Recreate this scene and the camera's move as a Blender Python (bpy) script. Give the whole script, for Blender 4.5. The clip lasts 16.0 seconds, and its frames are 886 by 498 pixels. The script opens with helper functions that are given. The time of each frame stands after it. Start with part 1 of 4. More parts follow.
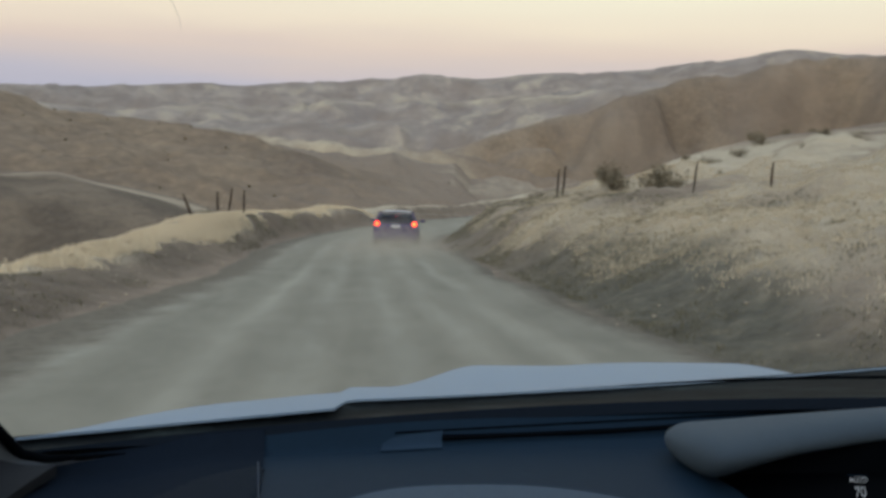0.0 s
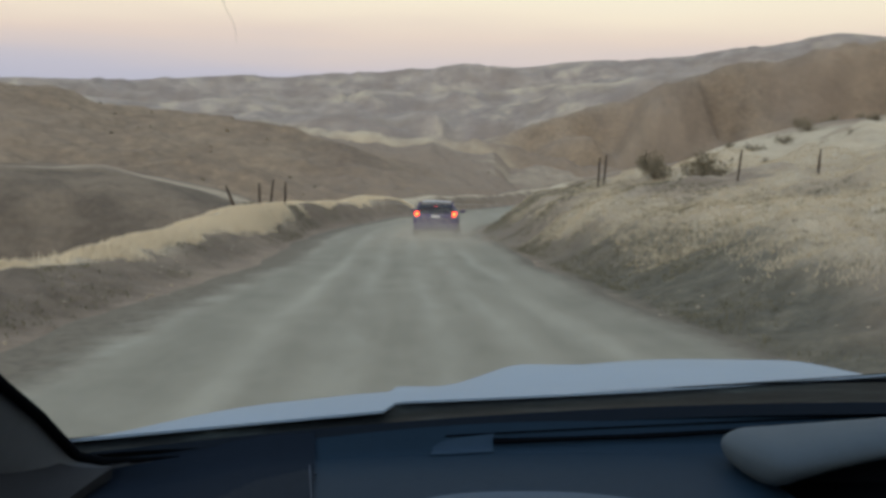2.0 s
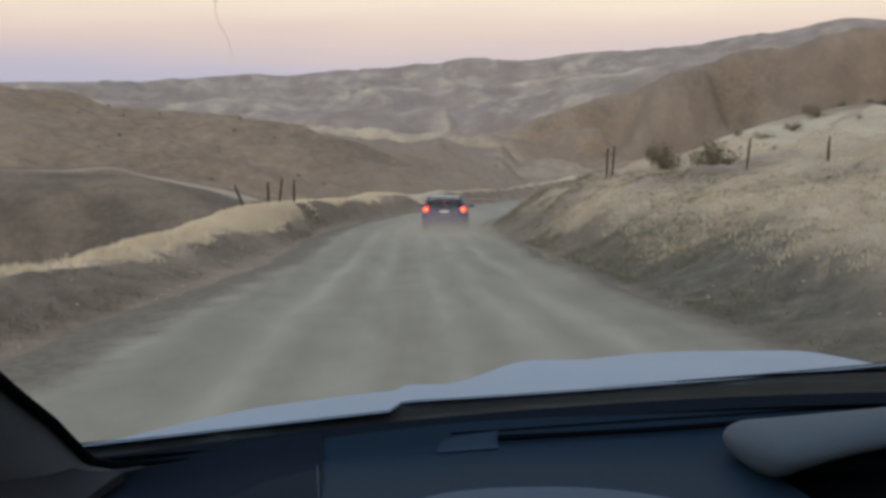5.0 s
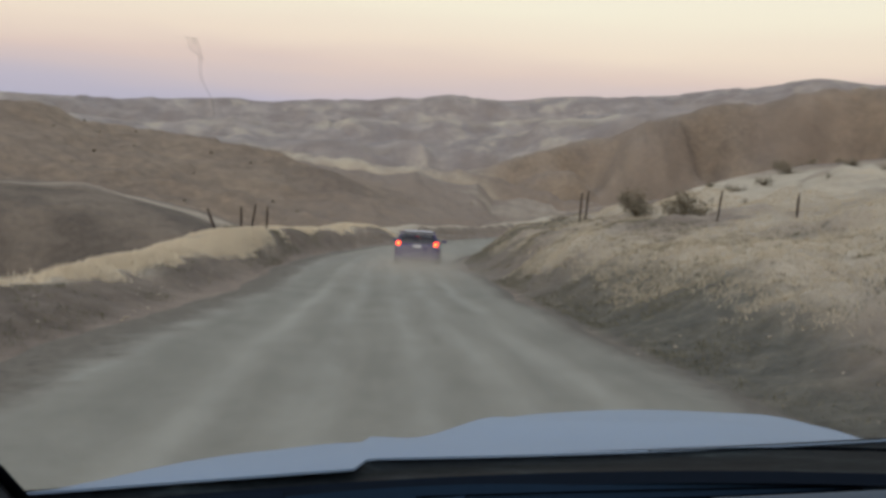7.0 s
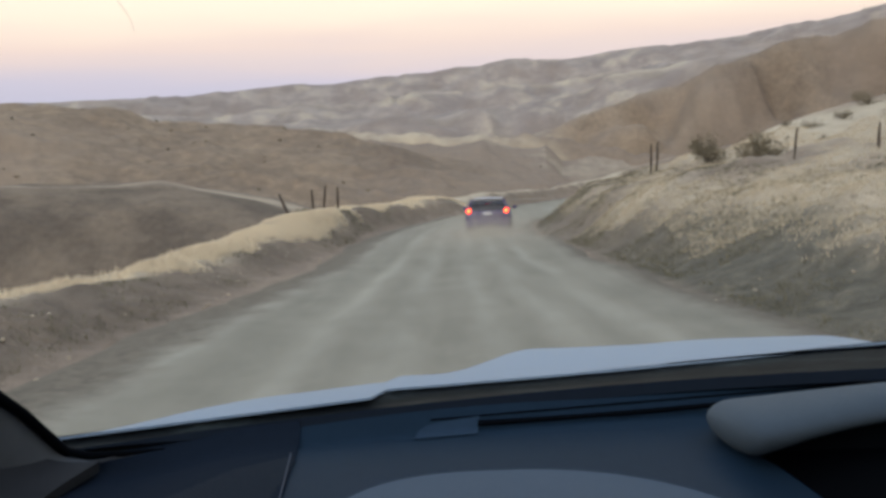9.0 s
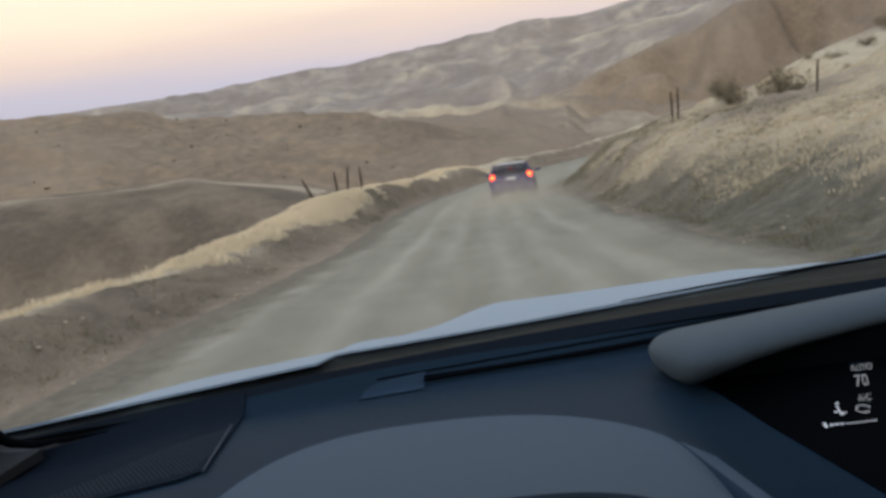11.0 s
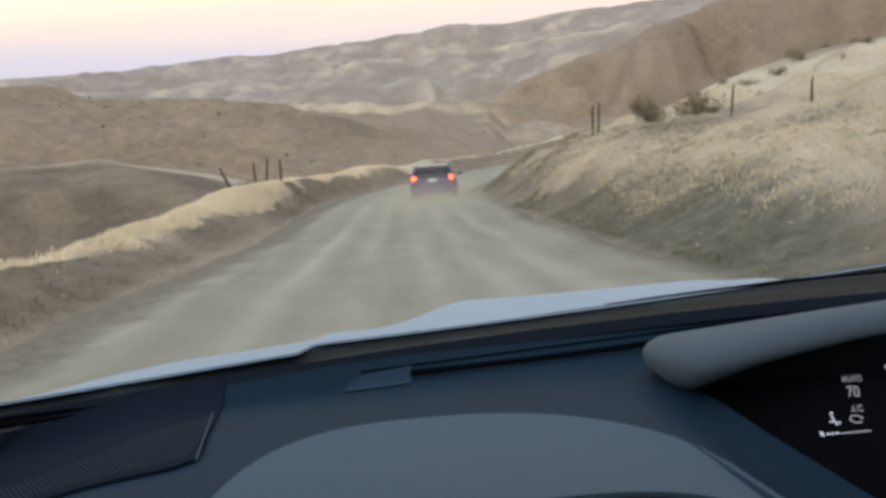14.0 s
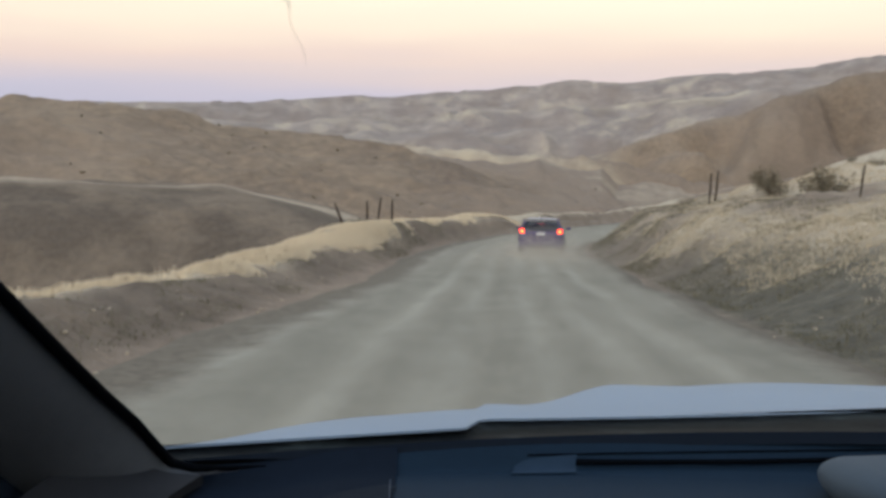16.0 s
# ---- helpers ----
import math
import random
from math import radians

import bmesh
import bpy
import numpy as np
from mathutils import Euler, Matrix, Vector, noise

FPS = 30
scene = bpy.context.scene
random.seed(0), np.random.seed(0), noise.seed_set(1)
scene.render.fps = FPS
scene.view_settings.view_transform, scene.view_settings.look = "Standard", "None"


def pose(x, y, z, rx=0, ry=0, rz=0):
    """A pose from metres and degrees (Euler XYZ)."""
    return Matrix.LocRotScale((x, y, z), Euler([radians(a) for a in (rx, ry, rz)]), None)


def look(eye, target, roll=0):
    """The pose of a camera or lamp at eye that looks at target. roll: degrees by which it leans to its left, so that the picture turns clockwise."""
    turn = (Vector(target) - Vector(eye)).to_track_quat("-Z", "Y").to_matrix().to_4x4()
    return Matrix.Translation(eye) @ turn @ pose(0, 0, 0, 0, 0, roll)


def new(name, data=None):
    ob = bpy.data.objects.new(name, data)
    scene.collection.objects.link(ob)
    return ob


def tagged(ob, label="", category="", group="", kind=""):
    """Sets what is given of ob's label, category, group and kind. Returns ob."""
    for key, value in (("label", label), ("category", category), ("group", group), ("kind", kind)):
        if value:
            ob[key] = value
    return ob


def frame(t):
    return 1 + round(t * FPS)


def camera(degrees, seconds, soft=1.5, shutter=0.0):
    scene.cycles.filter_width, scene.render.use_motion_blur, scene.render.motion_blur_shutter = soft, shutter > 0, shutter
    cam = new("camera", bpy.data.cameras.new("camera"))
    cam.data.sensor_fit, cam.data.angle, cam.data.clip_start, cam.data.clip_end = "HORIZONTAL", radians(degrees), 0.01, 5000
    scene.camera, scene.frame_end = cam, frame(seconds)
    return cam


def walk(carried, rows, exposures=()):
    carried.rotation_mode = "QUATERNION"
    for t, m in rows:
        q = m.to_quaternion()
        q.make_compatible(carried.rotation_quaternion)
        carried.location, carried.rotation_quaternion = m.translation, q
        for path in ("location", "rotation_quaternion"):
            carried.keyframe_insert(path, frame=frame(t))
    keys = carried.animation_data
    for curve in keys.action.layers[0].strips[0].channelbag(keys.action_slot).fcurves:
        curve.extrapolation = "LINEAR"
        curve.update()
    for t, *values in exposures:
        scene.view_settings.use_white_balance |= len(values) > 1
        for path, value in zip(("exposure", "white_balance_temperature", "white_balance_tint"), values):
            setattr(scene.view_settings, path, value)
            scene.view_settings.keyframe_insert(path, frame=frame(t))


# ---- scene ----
# ---- camera ----
SLOPE = 5.14                                   # the road falls ahead by this many degrees
CAR = pose(0, 0, 1.3, -SLOPE, 0, 0)            # frame of the own car; its origin is the driver's eye
PATH = [
    (0, -0.0150, -0.0174, -0.0336, -5.540, -1.933, 1.129),
    (0.5, -0.0275, -0.0231, -0.0520, -6.477, -1.254, -0.169),
    (1, -0.0176, -0.0069, -0.0138, -4.822, -2.911, -0.801),
    (1.5, -0.0279, -0.0068, -0.0217, -3.670, -2.022, 1.015),
    (2, -0.0266, -0.0047, -0.0199, -2.881, -2.668, 0.832),
    (2.5, -0.0268, -0.0092, -0.0092, -2.532, -2.793, 1.142),
    (3, -0.0335, -0.0133, -0.0098, -2.772, -0.907, 2.256),
    (3.5, -0.0263, -0.0043, -0.0135, -3.102, -1.204, 1.213),
    (6, -0.0166, -0.0276, -0.0039, -1.912, -3.640, -0.750),
    (6.5, -0.0228, -0.0040, 0.0136, -3.216, -2.144, 1.751),
    (7, -0.0233, 0.0031, 0.0136, -4.098, -0.651, 2.742),
    (7.5, -0.0174, 0.0113, 0.0090, -3.038, -0.019, 2.886),
    (8, -0.0004, -0.0134, -0.0065, -0.703, -1.687, 0.675),
    (8.5, 0.0338, -0.0027, -0.0356, 0.284, -3.703, -1.907),
    (9, 0.0688, -0.0086, -0.0378, 0.903, -2.741, -2.361),
    (9.5, 0.1266, 0.0024, -0.0493, 1.883, -3.458, -4.696),
    (10, 0.1562, 0.0124, -0.0645, 2.869, -4.183, -6.390),
    (12.5, 0.1964, 0.0137, -0.0715, 2.731, -4.856, -9.178),
    (13, 0.1534, 0.0105, -0.0614, 1.335, -5.954, -7.850),
    (13.5, 0.1247, 0.0060, -0.0686, -0.084, -5.844, -6.239),
    (14, 0.0920, 0.0315, -0.0702, -2.493, -5.067, -4.365),
    (14.5, 0.0648, -0.0007, -0.0277, 1.170, -3.976, -1.027),
    (15, 0.0429, 0.0133, -0.0291, -1.039, -2.835, 0.971),
    (15.5, 0.0274, 0.0101, -0.0360, -1.243, -3.787, 1.531),
    (16, 0.0004, -0.0071, -0.0195, 4.239, -1.611, 0.842),
]
cam = camera(55.0, 16.0, soft=3.3)
walk(cam, [(t, CAR @ pose(x, y, z, 90 + p, 0, w) @ pose(0, 0, 0, 0, 0, r)) for t, x, y, z, w, p, r in PATH],
     exposures=[(0, -0.05, 6150, 2), (2.5, 0.03, 6150, 2), (3.0, -0.28, 6150, 8), (3.5, -0.16, 6150, 8), (6.0, 0.0, 6200, 8), (7.0, -0.1, 6200, 8),
                (7.5, -0.3, 6200, 8), (8.0, -0.25, 6200, 9), (8.5, 0.22, 6200, 8), (9.0, 0.28, 6200, 7), (9.5, 0.25, 6200, 7), (10.0, 0.08, 6250, 7),
                (12.5, 0.53, 6450, 4.5), (14.0, 0.55, 6450, 4.5), (15.0, 0.28, 6350, 5), (15.5, 0.06, 6300, 8), (16, 0.22, 6250, 7)])


# ---- light ----
def rgb(r, g, b):
    """Linear colour from 0..255 sRGB values."""
    return tuple(((c / 255 + 0.055) / 1.055) ** 2.4 if c > 10 else c / 255 / 12.92 for c in (r, g, b)) + (1.0,)


world = bpy.data.worlds.new("dusk_sky")
scene.world = world
world.use_nodes = True
wn, wl = world.node_tree.nodes, world.node_tree.links
wn.clear()
w_out = wn.new("ShaderNodeOutputWorld")
w_bg = wn.new("ShaderNodeBackground")
w_co = wn.new("ShaderNodeTexCoord")
w_sep = wn.new("ShaderNodeSeparateXYZ")
w_map = wn.new("ShaderNodeMapping")
w_noise = wn.new("ShaderNodeTexNoise")
w_add = wn.new("ShaderNodeMath")
w_ramp = wn.new("ShaderNodeValToRGB")
w_west = wn.new("ShaderNodeMapRange")
w_glow = wn.new("ShaderNodeMix")
w_glow.data_type, w_glow.blend_type = "RGBA", "MIX"
w_sky = wn.new("ShaderNodeTexSky")
w_sky.sky_type, w_sky.sun_disc = "NISHITA", False
w_sky.sun_elevation, w_sky.sun_rotation = radians(2), radians(200)
w_sum = wn.new("ShaderNodeMix")
w_sum.data_type, w_sum.blend_type = "RGBA", "ADD"
w_sum.inputs["Factor"].default_value = 0.05
w_map.inputs["Scale"].default_value = (1.5, 1.5, 14)
w_noise.inputs["Scale"].default_value, w_noise.inputs["Detail"].default_value = 1.6, 3
w_add.operation = "MULTIPLY_ADD"
w_add.inputs[1].default_value = 0.024
stops = [(0.0, (150, 142, 134)), (0.47, (170, 164, 164)), (0.518, (166, 172, 198)), (0.534, (184, 178, 200)), (0.545, (204, 186, 194)),
         (0.557, (225, 197, 190)), (0.570, (244, 219, 200)), (0.592, (253, 237, 212)), (0.65, (242, 236, 224)), (1.0, (172, 192, 224))]
ramp = w_ramp.color_ramp
ramp.elements[0].position, ramp.elements[0].color = stops[0][0], rgb(*stops[0][1])
ramp.elements[1].position, ramp.elements[1].color = stops[-1][0], rgb(*stops[-1][1])
for p, c in stops[1:-1]:
    ramp.elements.new(p).color = rgb(*c)
w_half = wn.new("ShaderNodeMath")
w_half.operation = "MULTIPLY_ADD"
w_half.inputs[1].default_value, w_half.inputs[2].default_value = 0.5, 0.492
wl.new(w_co.outputs["Generated"], w_sep.inputs[0])
wl.new(w_co.outputs["Generated"], w_map.inputs[0])
wl.new(w_map.outputs[0], w_noise.inputs["Vector"])
wl.new(w_sep.outputs["Z"], w_half.inputs[0])
wl.new(w_noise.outputs["Fac"], w_add.inputs[0])
wl.new(w_half.outputs[0], w_add.inputs[2])
wl.new(w_add.outputs[0], w_ramp.inputs[0])
wl.new(w_sep.outputs["Y"], w_west.inputs["Value"])
w_west.inputs["From Min"].default_value, w_west.inputs["From Max"].default_value = -0.1, -1.0
wl.new(w_west.outputs[0], w_glow.inputs["Factor"])
wl.new(w_ramp.outputs["Color"], w_glow.inputs["A"])
w_glow.inputs["B"].default_value = rgb(250, 238, 224)
wl.new(w_glow.outputs["Result"], w_sum.inputs["A"])
wl.new(w_sky.outputs[0], w_sum.inputs["B"])
wl.new(w_sum.outputs["Result"], w_bg.inputs["Color"])
w_bg.inputs["Strength"].default_value = 1.0
wl.new(w_bg.outputs[0], w_out.inputs[0])

sun_data = bpy.data.lights.new("after_sunset_glow", "SUN")
sun_data.energy, sun_data.angle, sun_data.color = 0.75, radians(40), (1.0, 0.96, 0.91)
sun = new("after_sunset_glow", sun_data)
sun.matrix_world = look((-30, -60, 40), (0, 0, 0))


# ---- materials ----
def nodes_of(name):
    m = bpy.data.materials.new(name)
    m.use_nodes = True
    t = m.node_tree
    return m, t.nodes, t.links, t.nodes["Principled BSDF"]


def tex(n, l, scale, detail=4.0, rough=0.6, stretch=None):
    co = n.new("ShaderNodeTexCoord")
    t = n.new("ShaderNodeTexNoise")
    t.inputs["Scale"].default_value, t.inputs["Detail"].default_value, t.inputs["Roughness"].default_value = scale, detail, rough
    if stretch:
        mp = n.new("ShaderNodeMapping")
        mp.inputs["Scale"].default_value = stretch
        l.new(co.outputs["Object"], mp.inputs[0])
        l.new(mp.outputs[0], t.inputs["Vector"])
    else:
        l.new(co.outputs["Object"], t.inputs["Vector"])
    return t.outputs["Fac"]


def ramp_of(n, l, fac, pairs):
    r = n.new("ShaderNodeValToRGB")
    e = r.color_ramp.elements
    e[0].position, e[0].color = pairs[0]
    e[1].position, e[1].color = pairs[-1]
    for p, c in pairs[1:-1]:
        e.new(p).color = c
    l.new(fac, r.inputs[0])
    return r.outputs["Color"]


def mixed(n, l, fac, a, b, blend="MIX"):
    m = n.new("ShaderNodeMix")
    m.data_type, m.blend_type = "RGBA", blend
    for key, v in (("Factor", fac), ("A", a), ("B", b)):
        s = m.inputs[key] if key == "Factor" else next(i for i in m.inputs if i.name == key and i.type == "RGBA")
        if isinstance(v, (float, int, tuple)):
            s.default_value = v
        else:
            l.new(v, s)
    return next(o for o in m.outputs if o.type == "RGBA")


def bump(n, l, bsdf, fac, strength, distance):
    b = n.new("ShaderNodeBump")
    b.inputs["Strength"].default_value, b.inputs["Distance"].default_value = strength, distance
    l.new(fac, b.inputs["Height"])
    l.new(b.outputs[0], bsdf.inputs["Normal"])


def plain(name, colour, rough=0.5, metal=0.0, vary=0.15, scale=30.0, relief=0.0, coat=0.0, spec=0.5):
    """A surface with slight mottling at two scales."""
    m, n, l, b = nodes_of(name)
    dark = tuple(c * (1 - vary) for c in colour[:3]) + (1,)
    light = tuple(min(1, c * (1 + vary)) for c in colour[:3]) + (1,)
    c1 = ramp_of(n, l, tex(n, l, scale), [(0.3, dark), (0.7, light)])
    c2 = mixed(n, l, tex(n, l, scale * 0.12, 2), c1, colour[:3] + (1,))
    l.new(c2, b.inputs["Base Color"])
    b.inputs["Roughness"].default_value, b.inputs["Metallic"].default_value = rough, metal
    b.inputs["Coat Weight"].default_value = coat
    b.inputs["Specular IOR Level"].default_value = spec
    if relief:
        bump(n, l, b, tex(n, l, scale * 6, 2), relief, 0.002)
    return m


def glow(name, colour, strength):
    m, n, l, b = nodes_of(name)
    b.inputs["Base Color"].default_value = colour
    b.inputs["Emission Color"].default_value = colour
    b.inputs["Emission Strength"].default_value = strength
    return m


def ground_material():
    m, n, l, b = nodes_of("dry_hill_ground")
    at = n.new("ShaderNodeAttribute")
    at.attribute_name = "cover"
    sp = n.new("ShaderNodeSeparateColor")
    l.new(at.outputs["Color"], sp.inputs[0])
    fine = tex(n, l, 1.7, 6, 0.7)
    mid = tex(n, l, 0.11, 6, 0.65)
    big = tex(n, l, 0.012, 8, 0.7)
    soil = ramp_of(n, l, fine, [(0.3, rgb(114, 102, 93)), (0.7, rgb(148, 134, 121))])
    soil = mixed(n, l, mid, soil, ramp_of(n, l, fine, [(0.3, rgb(130, 117, 105)), (0.7, rgb(162, 147, 131))]))
    straw = ramp_of(n, l, fine, [(0.25, rgb(172, 160, 142)), (0.55, rgb(191, 179, 159)), (0.8, rgb(204, 193, 172))])
    # haze of the far hills, put into a paler greyish soil colour
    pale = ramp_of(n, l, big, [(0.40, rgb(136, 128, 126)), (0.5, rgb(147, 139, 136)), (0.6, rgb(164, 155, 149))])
    jitter = n.new("ShaderNodeMath")
    jitter.operation = "MULTIPLY_ADD"
    l.new(mid, jitter.inputs[0])
    jitter.inputs[1].default_value = 1.6
    jitter.inputs[2].default_value = -0.8
    add = n.new("ShaderNodeMath")
    l.new(jitter.outputs[0], add.inputs[0])
    l.new(sp.outputs[0], add.inputs[1])
    add.use_clamp = True
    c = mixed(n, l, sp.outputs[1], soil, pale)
    gate = n.new("ShaderNodeMath")
    gate.operation, gate.use_clamp = "MULTIPLY", True
    l.new(add.outputs[0], gate.inputs[0])
    up = n.new("ShaderNodeMath")
    up.operation, up.use_clamp = "MULTIPLY", True
    l.new(sp.outputs[0], up.inputs[0])
    up.inputs[1].default_value = 3.0
    l.new(up.outputs[0], gate.inputs[1])
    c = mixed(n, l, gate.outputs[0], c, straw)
    brown = ramp_of(n, l, fine, [(0.3, rgb(122, 111, 99)), (0.7, rgb(152, 139, 123))])
    blot = ramp_of(n, l, tex(n, l, 0.045, 9, 0.68), [(0.40, (0, 0, 0, 1)), (0.56, (1, 1, 1, 1))])
    brown = mixed(n, l, blot, mixed(n, l, 0.45, brown, rgb(108, 96, 85)), mixed(n, l, 0.55, brown, rgb(158, 141, 121)))
    brown = mixed(n, l, mid, brown, ramp_of(n, l, big, [(0.40, rgb(98, 88, 82)), (0.6, rgb(160, 143, 124))]))
    scar = ramp_of(n, l, tex(n, l, 0.28, 7, 0.7, (1, 1, 2.2)), [(0.36, rgb(90, 78, 70)), (0.5, rgb(130, 114, 99)), (0.66, rgb(173, 152, 126))])
    brown = mixed(n, l, 0.32, brown, scar)
    c = mixed(n, l, at.outputs["Alpha"], c, brown)
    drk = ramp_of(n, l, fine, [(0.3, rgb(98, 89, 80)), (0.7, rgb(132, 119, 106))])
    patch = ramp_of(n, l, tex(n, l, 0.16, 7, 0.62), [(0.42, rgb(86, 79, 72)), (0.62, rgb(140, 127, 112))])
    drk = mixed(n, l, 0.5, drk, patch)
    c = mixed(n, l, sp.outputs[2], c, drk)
    weedy = n.new("ShaderNodeAttribute")
    weedy.attribute_name = "weedy"
    green = ramp_of(n, l, tex(n, l, 2.2, 7, 0.7), [(0.35, rgb(80, 79, 72)), (0.55, rgb(106, 103, 93)), (0.72, rgb(138, 130, 115))])
    c = mixed(n, l, weedy.outputs["Fac"], c, green)
    l.new(c, b.inputs["Base Color"])
    b.inputs["Roughness"].default_value = 0.95
    b.inputs["Specular IOR Level"].default_value = 0.1
    g1 = n.new("ShaderNodeBump")
    g1.inputs["Strength"].default_value, g1.inputs["Distance"].default_value = 0.6, 5.0
    l.new(tex(n, l, 0.06, 9, 0.62), g1.inputs["Height"])
    g2 = n.new("ShaderNodeBump")
    g2.inputs["Strength"].default_value, g2.inputs["Distance"].default_value = 0.4, 0.06
    l.new(tex(n, l, 3.0, 8, 0.75), g2.inputs["Height"])
    g3 = n.new("ShaderNodeBump")
    g3.inputs["Distance"].default_value = 1.6
    l.new(tex(n, l, 0.22, 8, 0.6, (1, 1, 1.8)), g3.inputs["Height"])
    away = n.new("ShaderNodeMath")
    away.operation = "MULTIPLY"
    away.inputs[1].default_value = 0.6
    l.new(at.outputs["Alpha"], away.inputs[0])
    l.new(away.outputs[0], g3.inputs["Strength"])
    l.new(g1.outputs[0], g3.inputs["Normal"])
    l.new(g3.outputs[0], g2.inputs["Normal"])
    l.new(g2.outputs[0], b.inputs["Normal"])
    return m


def road_material():
    m, n, l, b = nodes_of("gravel_road_surface")
    fine = tex(n, l, 9.0, 6, 0.75)
    streak = tex(n, l, 1.0, 5, 0.6, (1.6, 0.07, 1))
    wide = tex(n, l, 0.5, 4, 0.6, (1.0, 0.15, 1))
    c = ramp_of(n, l, streak, [(0.3, rgb(122, 119, 110)), (0.5, rgb(149, 145, 134)), (0.70, rgb(176, 171, 158))])
    track = tex(n, l, 1.0, 6, 0.65, (4.0, 0.35, 1))
    c = mixed(n, l, 0.3, c, ramp_of(n, l, track, [(0.35, rgb(116, 113, 104)), (0.5, rgb(158, 155, 144)), (0.66, rgb(192, 188, 176))]))
    c = mixed(n, l, 0.38, c, ramp_of(n, l, fine, [(0.3, rgb(112, 109, 99)), (0.7, rgb(186, 181, 168))]))
    c = mixed(n, l, 0.3, c, ramp_of(n, l, tex(n, l, 1.1, 7, 0.7, (1, 0.6, 1)), [(0.36, rgb(110, 106, 96)), (0.5, rgb(150, 146, 135)), (0.64, rgb(180, 175, 162))]))
    c = mixed(n, l, wide, c, mixed(n, l, 0.5, c, rgb(150, 148, 136)))
    rut = n.new("ShaderNodeAttribute")
    rut.attribute_name = "wheel_track"
    worn = n.new("ShaderNodeMath")
    worn.operation, worn.use_clamp = "MULTIPLY", True
    l.new(rut.outputs["Fac"], worn.inputs[0])
    l.new(ramp_of(n, l, tex(n, l, 1.0, 5, 0.65, (0.9, 0.10, 1)), [(0.32, (0.1, 0.1, 0.1, 1)), (0.62, (1, 1, 1, 1))]), worn.inputs[1])
    c = mixed(n, l, worn.outputs[0], mixed(n, l, 0.4, c, rgb(122, 118, 107)), mixed(n, l, 0.34, c, rgb(174, 170, 158)))
    at = n.new("ShaderNodeAttribute")
    at.attribute_name = "verge"
    soil = ramp_of(n, l, fine, [(0.3, rgb(94, 89, 81)), (0.7, rgb(134, 126, 114))])
    edge = n.new("ShaderNodeMath")
    edge.operation, edge.use_clamp = "MULTIPLY_ADD", True
    l.new(tex(n, l, 1.3, 6, 0.7), edge.inputs[0])
    edge.inputs[1].default_value = 2.4
    shift = n.new("ShaderNodeMath")
    shift.operation = "MULTIPLY_ADD"
    l.new(at.outputs["Fac"], shift.inputs[0])
    shift.inputs[1].default_value, shift.inputs[2].default_value = 2.6, -2.3
    l.new(shift.outputs[0], edge.inputs[2])
    c = mixed(n, l, edge.outputs[0], c, soil)
    l.new(c, b.inputs["Base Color"])
    b.inputs["Roughness"].default_value = 0.95
    b.inputs["Specular IOR Level"].default_value = 0.1
    bump(n, l, b, fine, 0.6, 0.03)
    return m


def leaf_material(name, a, bcol):
    m, n, l, b = nodes_of(name)
    g = n.new("ShaderNodeNewGeometry")
    c = ramp_of(n, l, g.outputs["Random Per Island"], [(0.0, a), (1.0, bcol)])
    l.new(c, b.inputs["Base Color"])
    b.inputs["Roughness"].default_value = 0.85
    return m


def glass_material(name):
    """Thin clear pane: light passes straight, and a little is mirrored."""
    m, n, l, b = nodes_of(name)
    n.remove(b)
    clear = n.new("ShaderNodeBsdfTransparent")
    clear.inputs[0].default_value = (0.96, 0.97, 0.97, 1)
    shine = n.new("ShaderNodeBsdfGlossy")
    shine.inputs["Roughness"].default_value = 0.02
    fr = n.new("ShaderNodeFresnel")
    fr.inputs[0].default_value = 1.25
    mx = n.new("ShaderNodeMixShader")
    l.new(fr.outputs[0], mx.inputs[0])
    l.new(clear.outputs[0], mx.inputs[1])
    l.new(shine.outputs[0], mx.inputs[2])
    l.new(mx.outputs[0], n["Material Output"].inputs[0])
    return m


def cowl_material():
    """Black plastic with smears along the car's width: pale dust and painted-in reflections."""
    m, n, l, b = nodes_of("dusty_black_cowl_plastic")
    smear = tex(n, l, 7.0, 6, 0.65, (1.0, 4.0, 4.0))
    speck = tex(n, l, 60.0, 4, 0.7)
    c = ramp_of(n, l, smear, [(0.42, rgb(8, 11, 14)), (0.54, rgb(18, 23, 25)), (0.64, rgb(44, 51, 52)), (0.78, rgb(88, 94, 93))])
    c = mixed(n, l, 0.25, c, ramp_of(n, l, speck, [(0.35, rgb(8, 11, 15)), (0.75, rgb(48, 53, 54))]))
    l.new(c, b.inputs["Base Color"])
    b.inputs["Roughness"].default_value = 0.7
    b.inputs["Specular IOR Level"].default_value = 0.08
    bump(n, l, b, speck, 0.4, 0.002)
    return m


GROUND = ground_material()
ROAD = road_material()
STRAW = leaf_material("dry_grass", rgb(186, 174, 154), rgb(204, 192, 171))
SAGE = leaf_material("sage_leaf", rgb(98, 92, 78), rgb(142, 132, 113))
TWIG = plain("grey_twig", rgb(92, 80, 66), 0.9)
WEED = leaf_material("olive_brown_weed", rgb(92, 90, 77), rgb(134, 128, 108))
WOOD = plain("weathered_post_wood", rgb(84, 74, 66), 0.9, vary=0.35, scale=12, relief=0.5)
PALESTRAW = leaf_material("bleached_dry_grass", rgb(216, 202, 178), rgb(234, 222, 200))
DUST = leaf_material("pale_road_dust", rgb(190, 184, 174), rgb(206, 200, 190))
DUST.node_tree.nodes["Principled BSDF"].inputs["Alpha"].default_value = 0.6
